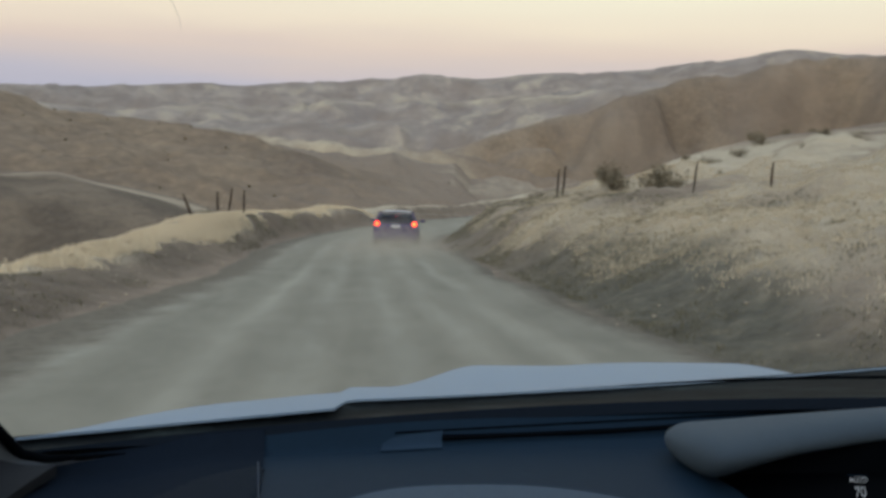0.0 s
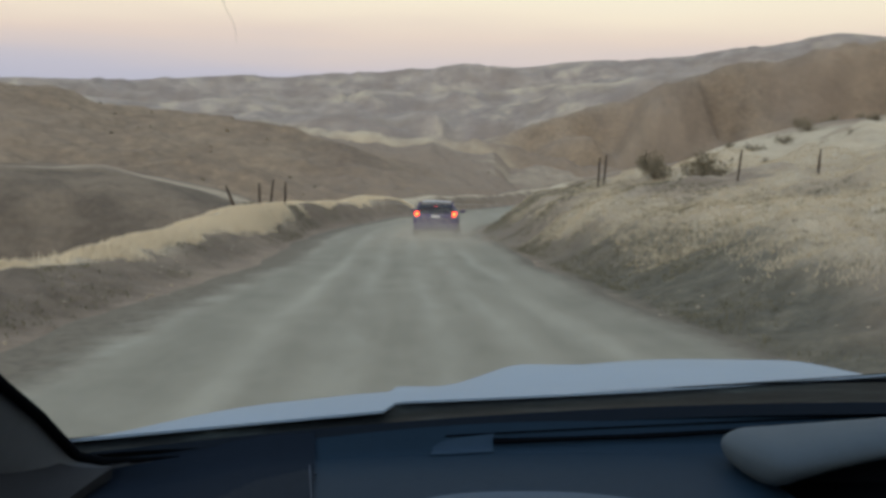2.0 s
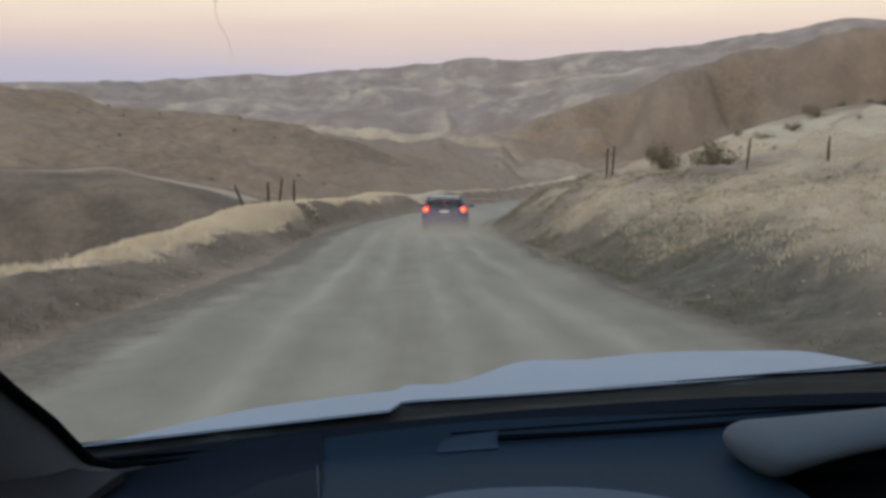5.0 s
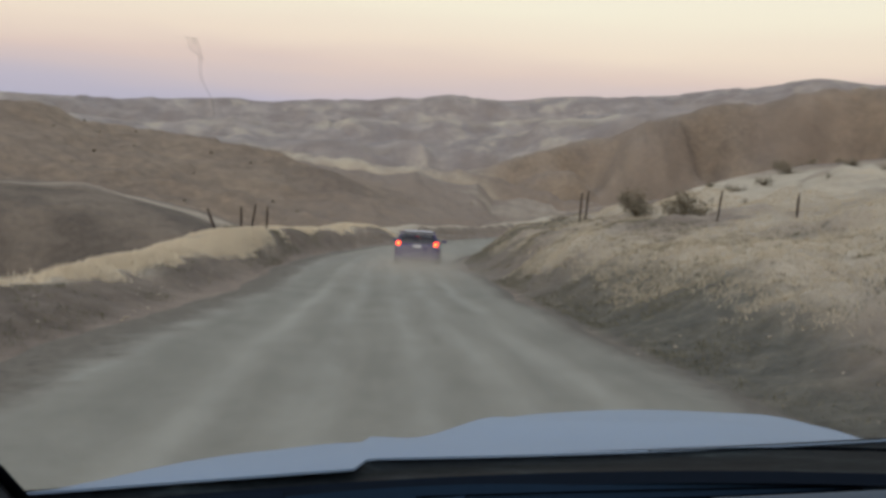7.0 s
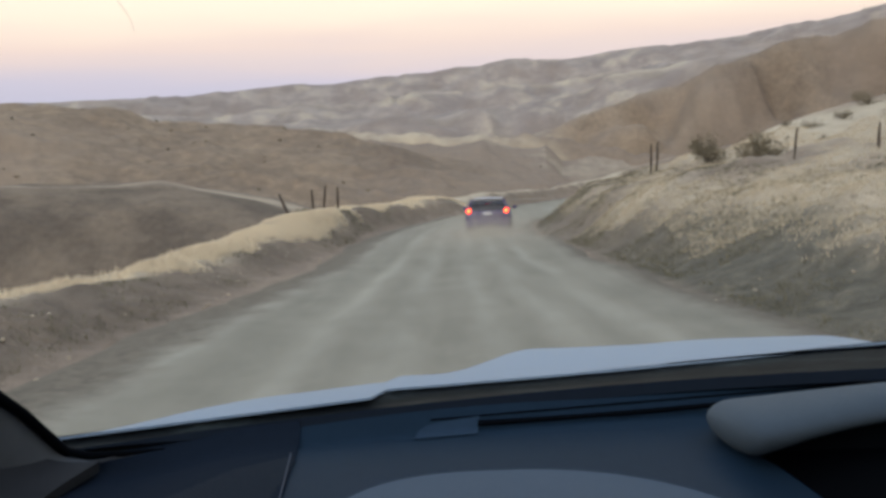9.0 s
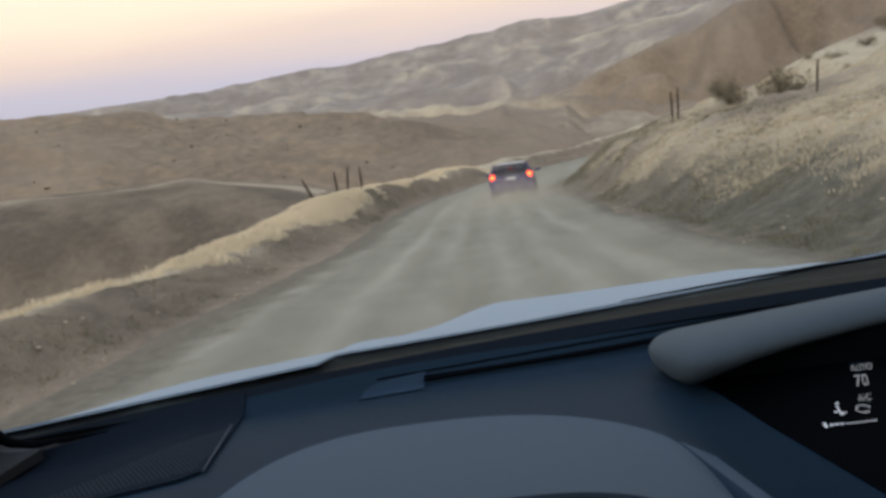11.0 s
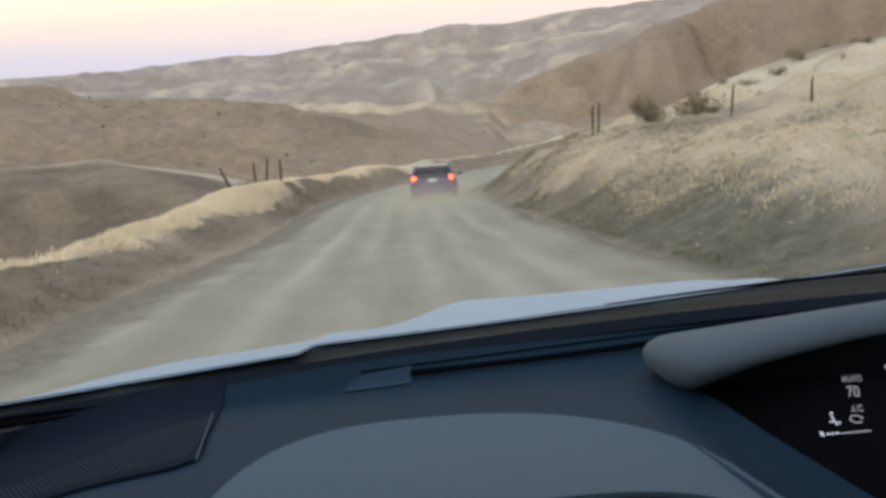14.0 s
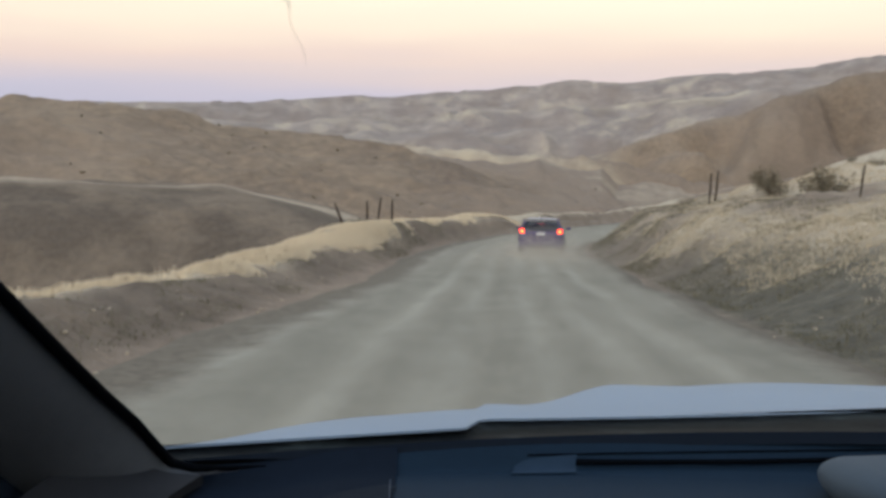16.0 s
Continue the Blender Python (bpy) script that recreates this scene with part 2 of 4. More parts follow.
STONE = plain("pale_stone", rgb(164, 152, 134), 0.9, vary=0.3, scale=8, relief=0.4)
DASH = plain("blue_grey_soft_plastic", rgb(29, 46, 63), 0.65, vary=0.08, scale=60, relief=0.25, spec=0.07)
PAD = plain("warm_grey_soft_plastic", rgb(65, 82, 101), 0.65, vary=0.06, scale=60, relief=0.25, spec=0.15)
VISOR = plain("pale_grey_soft_plastic", rgb(77, 88, 99), 0.7, vary=0.06, scale=60, relief=0.25, spec=0.15)
TRIM = plain("mid_grey_plastic", rgb(50, 64, 84), 0.55, vary=0.08, scale=60, relief=0.2, spec=0.2)
DARK = plain("dark_charcoal_plastic", rgb(28, 36, 48), 0.8, vary=0.1, scale=80, relief=0.3, spec=0.02)
BLACK = plain("black_rubber", rgb(8, 11, 16), 0.8, vary=0.1, scale=40, spec=0.02)
SCREEN = plain("black_display_gloss", rgb(3, 4, 7), 0.5, vary=0.05, scale=10, spec=0.02)
BORDER = plain("blue_black_glass_border", rgb(20, 30, 43), 0.5, vary=0.1, scale=40, spec=0.1)
SLAT = plain("charcoal_grille_plastic", rgb(47, 53, 62), 0.8, vary=0.1, scale=80, spec=0.02)
COVER = plain("slate_blue_soft_plastic", rgb(44, 61, 80), 0.65, vary=0.08, scale=60, relief=0.25, spec=0.07)
COWL = cowl_material()
SILVER = plain("silver_blue_car_paint", rgb(140, 156, 175), 0.5, 0.0, vary=0.04, scale=6, spec=0.25)
# lighter copy of the pillar trim, for its lit inner face
PILLAR = plain("grey_pillar_trim", rgb(84, 88, 95), 0.7, vary=0.08, scale=70, relief=0.2, spec=0.15)
FABRIC = plain("pale_headliner_cloth", rgb(150, 148, 144), 0.95, vary=0.08, scale=90, relief=0.3)
# darker copy of the pillar trim, with shade put into its colour
POST = plain("dark_pillar_trim", rgb(44, 46, 51), 0.75, vary=0.08, scale=70, relief=0.2, spec=0.12)
GLASS = glass_material("windscreen_glass")
DARKGLASS = plain("dark_car_glass", rgb(30, 34, 48), 0.08, vary=0.05, scale=3)
VIOLET = plain("dusty_violet_blue_car_paint", rgb(64, 54, 98), 0.5, 0.2, vary=0.12, scale=5, coat=0.4)
# sky light on the dusty roof is put into this paler paint
ROOF = plain("dusty_sky_lit_roof_paint", rgb(168, 166, 172), 0.5, vary=0.08, scale=5)
TYRE = plain("dusty_tyre_rubber", rgb(52, 48, 46), 0.9, vary=0.25, scale=20)
RIM = plain("alloy_rim", rgb(140, 140, 144), 0.4, 0.8)
LAMP = glow("lit_brake_lamp", (1.0, 0.018, 0.012, 1), 6.0)
LAMPCORE = glow("lit_brake_bulb", (1.0, 0.24, 0.03, 1), 5.0)
HIGHLAMP = glow("dim_high_brake_lamp", (1.0, 0.05, 0.05, 1), 1.8)
PLATE = plain("pale_plate", rgb(206, 206, 206), 0.5)
TEXT = glow("white_display_segments", (0.9, 0.9, 0.95, 1), 0.10)
DIRT = plain("dried_mud_streak", rgb(196, 184, 176), 0.9)
DIRT.node_tree.nodes["Principled BSDF"].inputs["Alpha"].default_value = 0.06


# ---- mesh helpers ----
def mesh_ob(name, bm, material, parent=None, smooth=True):
    me = bpy.data.meshes.new(name)
    bm.normal_update()
    bm.to_mesh(me)
    bm.free()
    me.materials.append(material)
    if smooth:
        me.polygons.foreach_set("use_smooth", [True] * len(me.polygons))
        me.set_sharp_from_angle(angle=radians(50))
    ob = new(name, me)
    ob.parent = parent
    return ob


def part(name, bm, material, parent, label="", smooth=True):
    return tagged(mesh_ob(name, bm, material, parent, smooth), label)


def grid(fn, nu, nv, thick=0.0):
    """A surface fn(u, v) over 0..1, made solid downwards by thick."""
    bm = bmesh.new()
    vs = [[bm.verts.new(fn(i / nu, j / nv)) for j in range(nv + 1)] for i in range(nu + 1)]
    for i in range(nu):
        for j in range(nv):
            bm.faces.new((vs[i][j], vs[i + 1][j], vs[i + 1][j + 1], vs[i][j + 1]))
    if thick:
        bm.normal_update()
        bmesh.ops.solidify(bm, geom=bm.faces[:], thickness=thick)
    return bm


def box(x0, y0, z0, x1, y1, z1, bevel=0.0, seg=2):
    bm = bmesh.new()
    bmesh.ops.create_cube(bm, size=1, matrix=Matrix.Translation(((x0 + x1) / 2, (y0 + y1) / 2, (z0 + z1) / 2)) @ Matrix.Diagonal((x1 - x0, y1 - y0, z1 - z0, 1)))
    if bevel:
        bmesh.ops.bevel(bm, geom=bm.edges[:], offset=bevel, segments=seg, profile=0.5, affect="EDGES")
    return bm


def loft(rings, close_ends=True, ring_closed=True):
    bm = bmesh.new()
    vs = [[bm.verts.new(p) for p in r] for r in rings]
    k = len(rings[0])
    for a, b in zip(vs, vs[1:]):
        for i in range(k if ring_closed else k - 1):
            j = (i + 1) % k
            bm.faces.new((a[i], a[j], b[j], b[i]))
    if close_ends:
        bm.faces.new(vs[0][::-1])
        bm.faces.new(vs[-1])
    bmesh.ops.recalc_face_normals(bm, faces=bm.faces[:])
    return bm


def tube(points, radius, sides=8):
    rings = []
    for i, p in enumerate(points):
        a, b = Vector(points[max(i - 1, 0)]), Vector(points[min(i + 1, len(points) - 1)])
        q = (b - a).to_track_quat("Z", "Y")
        r = radius[i] if isinstance(radius, (list, tuple)) else radius
        rings.append([Vector(p) + q @ Vector((r * math.cos(s * math.tau / sides), r * math.sin(s * math.tau / sides), 0)) for s in range(sides)])
    return loft(rings)


def smooth01(a, b, v):
    t = np.clip((np.asarray(v, float) - a) / (b - a), 0, 1)
    return t * t * (3 - 2 * t)


# ---- terrain ----
def lattice(seed):
    return np.random.RandomState(seed).rand(256, 256)


LAT = [lattice(i) for i in range(6)]


def vnoise(x, y, k):
    """Smooth value noise on a plane, -1 to 1."""
    xi, yi = np.floor(x).astype(int), np.floor(y).astype(int)
    fx, fy = x - xi, y - yi
    fx, fy = fx * fx * (3 - 2 * fx), fy * fy * (3 - 2 * fy)
    g = LAT[k]
    a, b = g[xi % 256, yi % 256], g[(xi + 1) % 256, yi % 256]
    c, d = g[xi % 256, (yi + 1) % 256], g[(xi + 1) % 256, (yi + 1) % 256]
    return 2 * (a * (1 - fx) * (1 - fy) + b * fx * (1 - fy) + c * (1 - fx) * fy + d * fx * fy) - 1


def fbm(x, y, octaves=5, gain=0.5, ridged=False):
    s, amp, f = 0.0, 1.0, 1.0
    for o in range(octaves):
        v = vnoise(x * f + 17.3 * o, y * f - 9.1 * o, o % 6)
        s = s + amp * ((1 - 2 * np.abs(v)) if ridged else v)
        amp, f = amp * gain, f * 2.03
    return s


S = math.tan(radians(SLOPE))


def road_z(y):
    return -S * y + 0.00017 * np.clip(y, 0, 70) ** 2 + 0.0006 * np.clip(y - 30, 0, 40) ** 2


def road_x(y):
    """Centre line: straight, then a bend to the right."""
    return np.clip(y - 33, 0, 60) ** 2 / 95


# ridges round the valley, near to far: distance in metres, crest bearing and elevation in degrees from the driver's
# eye, shaped to fit the camera's view
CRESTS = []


def ridge(distance, bearings, eye_angles):
    CRESTS.append((distance, bearings, eye_angles))


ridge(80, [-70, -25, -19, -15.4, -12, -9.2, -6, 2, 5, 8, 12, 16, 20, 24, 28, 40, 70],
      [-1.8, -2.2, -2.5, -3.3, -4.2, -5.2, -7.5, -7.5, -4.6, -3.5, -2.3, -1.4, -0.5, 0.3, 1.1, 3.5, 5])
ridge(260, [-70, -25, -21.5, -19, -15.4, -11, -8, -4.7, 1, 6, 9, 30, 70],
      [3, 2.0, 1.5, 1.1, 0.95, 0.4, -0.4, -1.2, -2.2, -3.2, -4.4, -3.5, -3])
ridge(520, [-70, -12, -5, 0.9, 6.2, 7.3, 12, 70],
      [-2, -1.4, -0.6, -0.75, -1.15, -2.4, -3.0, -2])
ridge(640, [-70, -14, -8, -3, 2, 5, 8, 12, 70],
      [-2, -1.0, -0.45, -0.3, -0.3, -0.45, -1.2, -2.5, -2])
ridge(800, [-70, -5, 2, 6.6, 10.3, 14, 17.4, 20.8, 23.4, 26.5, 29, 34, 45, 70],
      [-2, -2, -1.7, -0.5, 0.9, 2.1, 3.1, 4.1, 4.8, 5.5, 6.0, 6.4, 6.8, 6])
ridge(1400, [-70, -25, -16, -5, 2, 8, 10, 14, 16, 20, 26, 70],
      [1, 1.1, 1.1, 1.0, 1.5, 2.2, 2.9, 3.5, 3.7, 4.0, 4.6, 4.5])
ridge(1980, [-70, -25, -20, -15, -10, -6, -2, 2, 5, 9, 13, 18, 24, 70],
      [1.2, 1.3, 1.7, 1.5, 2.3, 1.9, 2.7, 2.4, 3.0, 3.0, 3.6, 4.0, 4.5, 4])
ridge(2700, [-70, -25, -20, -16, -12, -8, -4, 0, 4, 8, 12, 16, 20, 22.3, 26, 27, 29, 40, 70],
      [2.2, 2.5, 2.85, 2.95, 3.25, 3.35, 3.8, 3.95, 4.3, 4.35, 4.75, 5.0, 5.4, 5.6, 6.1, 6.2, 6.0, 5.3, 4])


def ravines(x, y):
    """Eroded spurs and hollows that run down the far slopes, -1 in the beds to 1 on the spurs."""
    r = np.hypot(x, y) + 1e-6
    az = np.arctan2(x, y)
    bend = 0.9 * fbm(x / 300, y / 300, 3)
    u = az * np.interp(r, [100, 700, 1000, 2700], [4.0, 8.0, 15.0, 21.0]) + bend
    v = np.log(r) * 7
    big = 1 - 2 * np.abs(vnoise(u + 40, v * 0.5 + 7, 3))
    small = 1 - 2 * np.abs(vnoise(u * 2.7 + 11, v * 1.1 + 0.4 * bend, 4))
    return np.clip(0.65 * big + 0.4 * small, -1, 1)


def near_z(x, y):
    d = x - road_x(y)
    zr = road_z(y)
    left = np.interp(y, [-20, 5, 10, 16, 20, 26, 31, 38, 60], [0.30, 0.30, 0.34, 0.42, 0.52, 0.76, 1.02, 1.08, 1.0])
    wob = 1 + 0.13 * fbm(x * 0.4, y * 0.25, 3)
    r = np.hypot(x, y)
    dl = -d
    rise = smooth01(3.4, 5.2, dl + 0.25 * vnoise(x * 0.2, y * 0.6, 1)) * left * wob
    fall = np.clip(dl - np.interp(y, [0, 16, 28, 40], [4.95, 5.0, 5.5, 6.0]), 0, None)
    zl = rise - 0.5 * fall * smooth01(0, 3, fall)
    right = smooth01(3.3, 6.2, d + 0.3 * vnoise(x * 0.2, y * 0.5, 2)) * np.interp(y, [0, 12, 25, 60], [0.72, 0.8, 1.25, 1.25]) * wob + np.clip(d - 4.4, 0, None) * 0.2 * wob
    z = np.where(d < 0, zl, right)
    rough = smooth01(3.2, 4.4, np.abs(d))
    keep = 1 - smooth01(18, 42, r)
    return zr + z + rough * ((0.07 + 0.09 * smooth01(3.4, 5, d)) * fbm(x * 0.6, y * 0.6, 2) + keep * (0.035 * fbm(x * 2.4, y * 2.4, 2) + 0.03 * fbm(x * 5, y * 5, 2))) - 0.05 * (1 - rough)


def ground_z(x, y):
    r = np.hypot(x, y) + 1e-6
    az = np.degrees(np.arctan2(x, y))
    az = np.where(np.abs(az) > 110, np.sign(az) * 110, az)
    nodes = [(45.0, near_z(x / r * 45, y / r * 45))]
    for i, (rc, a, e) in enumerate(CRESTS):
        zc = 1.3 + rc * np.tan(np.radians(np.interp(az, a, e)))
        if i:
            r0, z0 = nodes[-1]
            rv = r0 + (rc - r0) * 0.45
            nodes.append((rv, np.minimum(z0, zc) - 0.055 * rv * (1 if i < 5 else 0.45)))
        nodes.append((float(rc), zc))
    nodes.append((5200.0, nodes[-1][1] * 0.0 - 40))
    lr = r * (1 + 0.05 * (1 - 0.85 * smooth01(800, 1900, r)) * fbm(x * 0.01, y * 0.01, 3))
    z = near_z(x, y)
    far = np.array(z)
    for (ra, za), (rb, zb) in zip(nodes, nodes[1:]):
        t = np.clip((lr - ra) / (rb - ra), 0, 1)
        t = t * t * (3 - 2 * t)
        far = np.where(lr >= ra, za + (zb - za) * t, far)
    gully = fbm(x / 60, y / 60, 5, 0.5, True) * (1 - smooth01(500, 1100, r)) + smooth01(500, 1100, r) * (0.6 + (1.0 - 0.2 * smooth01(1600, 2100, r)) * fbm((x + 1.3 * y) / 210 + 0.3 * fbm(x / 400, y / 400, 2), (x - 0.35 * y) / 420, 4, 0.5))
    hump = smooth01(100, 160, r) * (1 - smooth01(700, 1200, r)) * (2.0 * fbm(x / 34, y / 34, 4, 0.5, True) + 0.4 * fbm(x / 7, y / 7, 3))
    far = far + hump
    far = far + smooth01(50, 200, r) * r * (0.0036 - 0.0012 * smooth01(400, 1500, r)) * (gully - 0.6) + smooth01(45, 90, r) * 0.35 * fbm(x * 0.12, y * 0.12, 4)
    depth = np.interp(r, [150, 240, 420, 560, 700, 900, 1100, 1500, 2100, 2600, 2750], [0, 1.0, 1.8, 4.5, 8.0, 6, 7, 9, 12, 9, 6])
    far = far + depth * (ravines(x, y) - 0.35) * smooth01(110, 180, r)
    b = np.maximum(smooth01(44, 70, r) * smooth01(8, 14, np.abs(x - road_x(y))), smooth01(62, 92, r))
    return z * (1 - b) + far * b


def cover(x, y):
    """Share of straw grass, of a pale tint that puts haze into far hills, and of bare dark soil."""
    r = np.hypot(x, y)
    az = np.degrees(np.arctan2(x, y))
    d = x - road_x(y)
    n1 = fbm(x * 0.15, y * 0.15, 4)
    n2 = fbm(x * 0.02, y * 0.02, 4)
    n3 = fbm(x * 0.45, y * 0.3, 4)
    near = np.maximum(1 - smooth01(50, 75, r), (1 - smooth01(70, 90, r)) * (1 - smooth01(7, 10, np.abs(d))))
    thin = 0.58 + 0.26 * smooth01(8, 26, y) + 0.2 * smooth01(9, 16, d)
    straw = near * (np.where(d < 0, smooth01(4.25, 5.25, -d + 0.5 * n1 + 0.45 * n3) * (1 - smooth01(9, 12, -d)), smooth01(4.3 - 0.7 * smooth01(13, 26, y), 5.6 - 0.9 * smooth01(13, 26, y), d + 0.8 * n1 + 0.4 * n3) * np.clip(thin + 0.6 * n1 + 0.3 * n3, 0, 1)))
    knoll = smooth01(50, 75, r) * (1 - smooth01(95, 130, r)) * smooth01(4, 7, az)
    straw = straw + knoll * np.clip(0.5 + 0.9 * n1 + 0.4 * n2, 0, 1)
    rim = smooth01(75, 79, r) * (1 - smooth01(81, 86, r)) * (1 - smooth01(-10, -6, az))
    straw = straw + 0.55 * rim
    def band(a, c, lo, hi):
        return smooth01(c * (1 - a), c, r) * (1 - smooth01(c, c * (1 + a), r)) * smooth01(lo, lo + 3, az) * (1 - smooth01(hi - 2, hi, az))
    # paler bands in the straw colour along far crests and terraces
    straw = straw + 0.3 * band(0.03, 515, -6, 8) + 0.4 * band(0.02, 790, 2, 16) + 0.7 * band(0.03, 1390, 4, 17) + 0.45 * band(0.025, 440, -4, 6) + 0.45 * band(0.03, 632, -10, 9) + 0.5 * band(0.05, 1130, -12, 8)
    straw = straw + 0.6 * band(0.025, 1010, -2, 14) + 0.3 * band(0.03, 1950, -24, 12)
    straw = straw + smooth01(120, 200, r) * np.clip(n2 * 0.5 - 0.12, 0, 0.4)
    lanes = fbm(x / 95 + 3.1, y / 60, 4)
    straw = straw + 0.4 * smooth01(330, 460, r) * (1 - smooth01(1700, 2300, r)) * smooth01(-16, -8, az) * (1 - smooth01(12, 18, az)) * np.clip(lanes * 1.6 - 0.55, 0, 0.8)
    straw = straw + 0.16 * smooth01(1300, 1700, r) * np.clip(fbm((x + 1.3 * y) / 170, (x - 0.35 * y) / 420, 4) * 1.6 - 0.1, 0, 1)
    # haze tint in the base colour, growing with distance
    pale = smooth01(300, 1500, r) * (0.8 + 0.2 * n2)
    dark = near * np.where(d < 0, smooth01(3.4, 4.0, -d) * (1 - smooth01(4.4, 5.3, -d + 0.5 * n1 + 0.45 * n3)) * 0.7, smooth01(3.2, 4.1, d) * (1 - smooth01(4.1, 5.3, d + 0.8 * n1 + 0.4 * n3)) * (0.8 - 0.5 * smooth01(13, 26, y)) + 0.4 * smooth01(4.2, 5.8, d) * np.clip(0.1 - 0.9 * n1 - 0.5 * n3, 0, 1) * (1 - smooth01(16, 34, y)))
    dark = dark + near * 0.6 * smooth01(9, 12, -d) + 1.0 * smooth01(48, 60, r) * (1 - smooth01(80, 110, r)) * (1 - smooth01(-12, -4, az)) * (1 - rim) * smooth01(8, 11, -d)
    # far relief is put into the colour too: paler spurs, darker ravine beds
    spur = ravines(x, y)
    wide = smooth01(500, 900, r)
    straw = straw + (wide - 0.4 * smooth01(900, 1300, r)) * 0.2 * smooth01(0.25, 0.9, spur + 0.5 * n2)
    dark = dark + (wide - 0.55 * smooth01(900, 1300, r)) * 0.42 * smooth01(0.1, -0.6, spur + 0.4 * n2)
    brown = smooth01(110, 150, r) * (1 - smooth01(300, 380, r)) * (1 - smooth01(-2, 5, az)) * (0.66 + 0.4 * n2)
    brown = brown + smooth01(560, 620, r) * (1 - smooth01(850, 1000, r)) * smooth01(4, 9, az) * (0.66 + 0.3 * n2)
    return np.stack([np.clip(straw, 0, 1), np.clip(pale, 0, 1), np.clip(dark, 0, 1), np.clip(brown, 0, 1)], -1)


def sheet(name, verts, quads, material):
    me = bpy.data.meshes.new(name)
    me.vertices.add(len(verts))
    me.vertices.foreach_set("co", verts.astype(np.float32).ravel())
    me.loops.add(quads.size)
    me.loops.foreach_set("vertex_index", quads.astype(np.int32).ravel())
    k = quads.shape[1]
    me.polygons.add(len(quads))
    me.polygons.foreach_set("loop_start", np.arange(0, quads.size, k, dtype=np.int32))
    me.polygons.foreach_set("use_smooth", np.ones(len(quads), bool))
    me.update(calc_edges=True)
    me.materials.append(material)
    return me


def build_ground():
    fine = np.arange(-42, 46, 0.14)
    az = np.radians(np.concatenate([fine, np.arange(46, 318, 3.0)]))
    rr = np.concatenate([np.geomspace(2.0, 90, 210), np.geomspace(93, 3200, 400), [3600, 4200, 4900]])
    A, Rr = np.meshgrid(az, rr)
    x, y = Rr * np.sin(A), Rr * np.cos(A)
    z = ground_z(x, y)
    na, nr = len(az), len(rr)
    verts = np.stack([x, y, z], -1).reshape(-1, 3)
    i, j = np.meshgrid(np.arange(nr - 1), np.arange(na), indexing="ij")
    j2 = (j + 1) % na
    quads = np.stack([i * na + j, i * na + j2, (i + 1) * na + j2, (i + 1) * na + j], -1).reshape(-1, 4)[:, ::-1]
    me = sheet("ground", verts, quads, GROUND)
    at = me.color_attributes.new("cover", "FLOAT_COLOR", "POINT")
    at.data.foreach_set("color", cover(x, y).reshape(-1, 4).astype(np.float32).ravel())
    off = x - road_x(y)
    low = smooth01(2.9, 3.6, off) * (1 - smooth01(4.5, 5.7, off + 1.0 * fbm(x * 0.3, y * 0.3, 3))) * (1 - 0.65 * smooth01(13, 26, y)) * (1 - smooth01(40, 60, y)) * smooth01(-20, -5, y)
    wd = me.attributes.new("weedy", "FLOAT", "POINT")
    wd.data.foreach_set("value", (0.88 * low).astype(np.float32).ravel())
    return tagged(new("ground", me), "dry rolling hills with straw grass and bare brown soil", "ground", kind="structure")


def build_road():
    ys = np.concatenate([np.arange(-14, 30, 0.22), np.arange(30, 75, 0.5)])
    us = np.linspace(-1, 1, 61)
    Y, U = np.meshgrid(ys, us, indexing="ij")
    slope = np.clip(Y - 33, 0, 60) * 2 / 95
    half = 3.5 + 0.25 * fbm(Y * 0.25, np.sign(U) * 3.0, 3)
    k = 1 / np.sqrt(1 + slope ** 2)
    x = road_x(Y) + U * half * k
    y = Y - U * half * slope * k
    rut = sum(-0.035 * np.exp(-((U * 3.4 - c) / 0.22) ** 2) for c in (-1.45, -0.35, 0.55, 1.7))
    z = road_z(Y) + 0.03 + rut + 0.010 * fbm(x * 2.2, y * 0.7, 4) - 0.09 * smooth01(0.86, 1.0, np.abs(U)) + 0.012 * fbm(x * 0.7, y * 0.2, 2)
    n, m = Y.shape
    i, j = np.meshgrid(np.arange(n - 1), np.arange(m - 1), indexing="ij")
    quads = np.stack([i * m + j, i * m + j + 1, (i + 1) * m + j + 1, (i + 1) * m + j], -1).reshape(-1, 4)
    me = sheet("road", np.stack([x, y, z], -1).reshape(-1, 3), quads, ROAD)
    at = me.attributes.new("verge", "FLOAT", "POINT")
    at.data.foreach_set("value", np.maximum(smooth01(0.6, 1.0, U), smooth01(0.36, 0.96, -U)).astype(np.float32).ravel())
    tr = me.attributes.new("wheel_track", "FLOAT", "POINT")
    w = U * 3.5 + 0.25 * fbm(Y * 0.06, 0 * Y + 2.0, 3)
    tr.data.foreach_set("value", np.clip(sum(np.exp(-((w - c) / 0.19) ** 2) for c in (-2.3, -1.15, -0.35, 0.45, 1.15, 1.9)), 0, 1).astype(np.float32).ravel())
    return tagged(new("road", me), "pale rutted gravel road running downhill", "road", kind="structure")


build_ground()
build_road()


def gz(x, y):
    return float(ground_z(np.array([x], float), np.array([y], float))[0])


# ---- own car, seen from the driver's seat ----
own_car = tagged(new("car"), "silver-blue hatchback with a dark blue-grey dashboard on the gravel road", "car")
own_car.matrix_world = CAR
MID = 0.42                                     # the car's middle, to the right of the driver's eye


def glass_base(x):
    """How far ahead the windscreen meets the dashboard."""
    return 1.045 - 0.25 * (x - 0.35) ** 2


def glass_low(x):
    """Height of the windscreen's lower edge."""
    return -0.277 + 0.034 * x


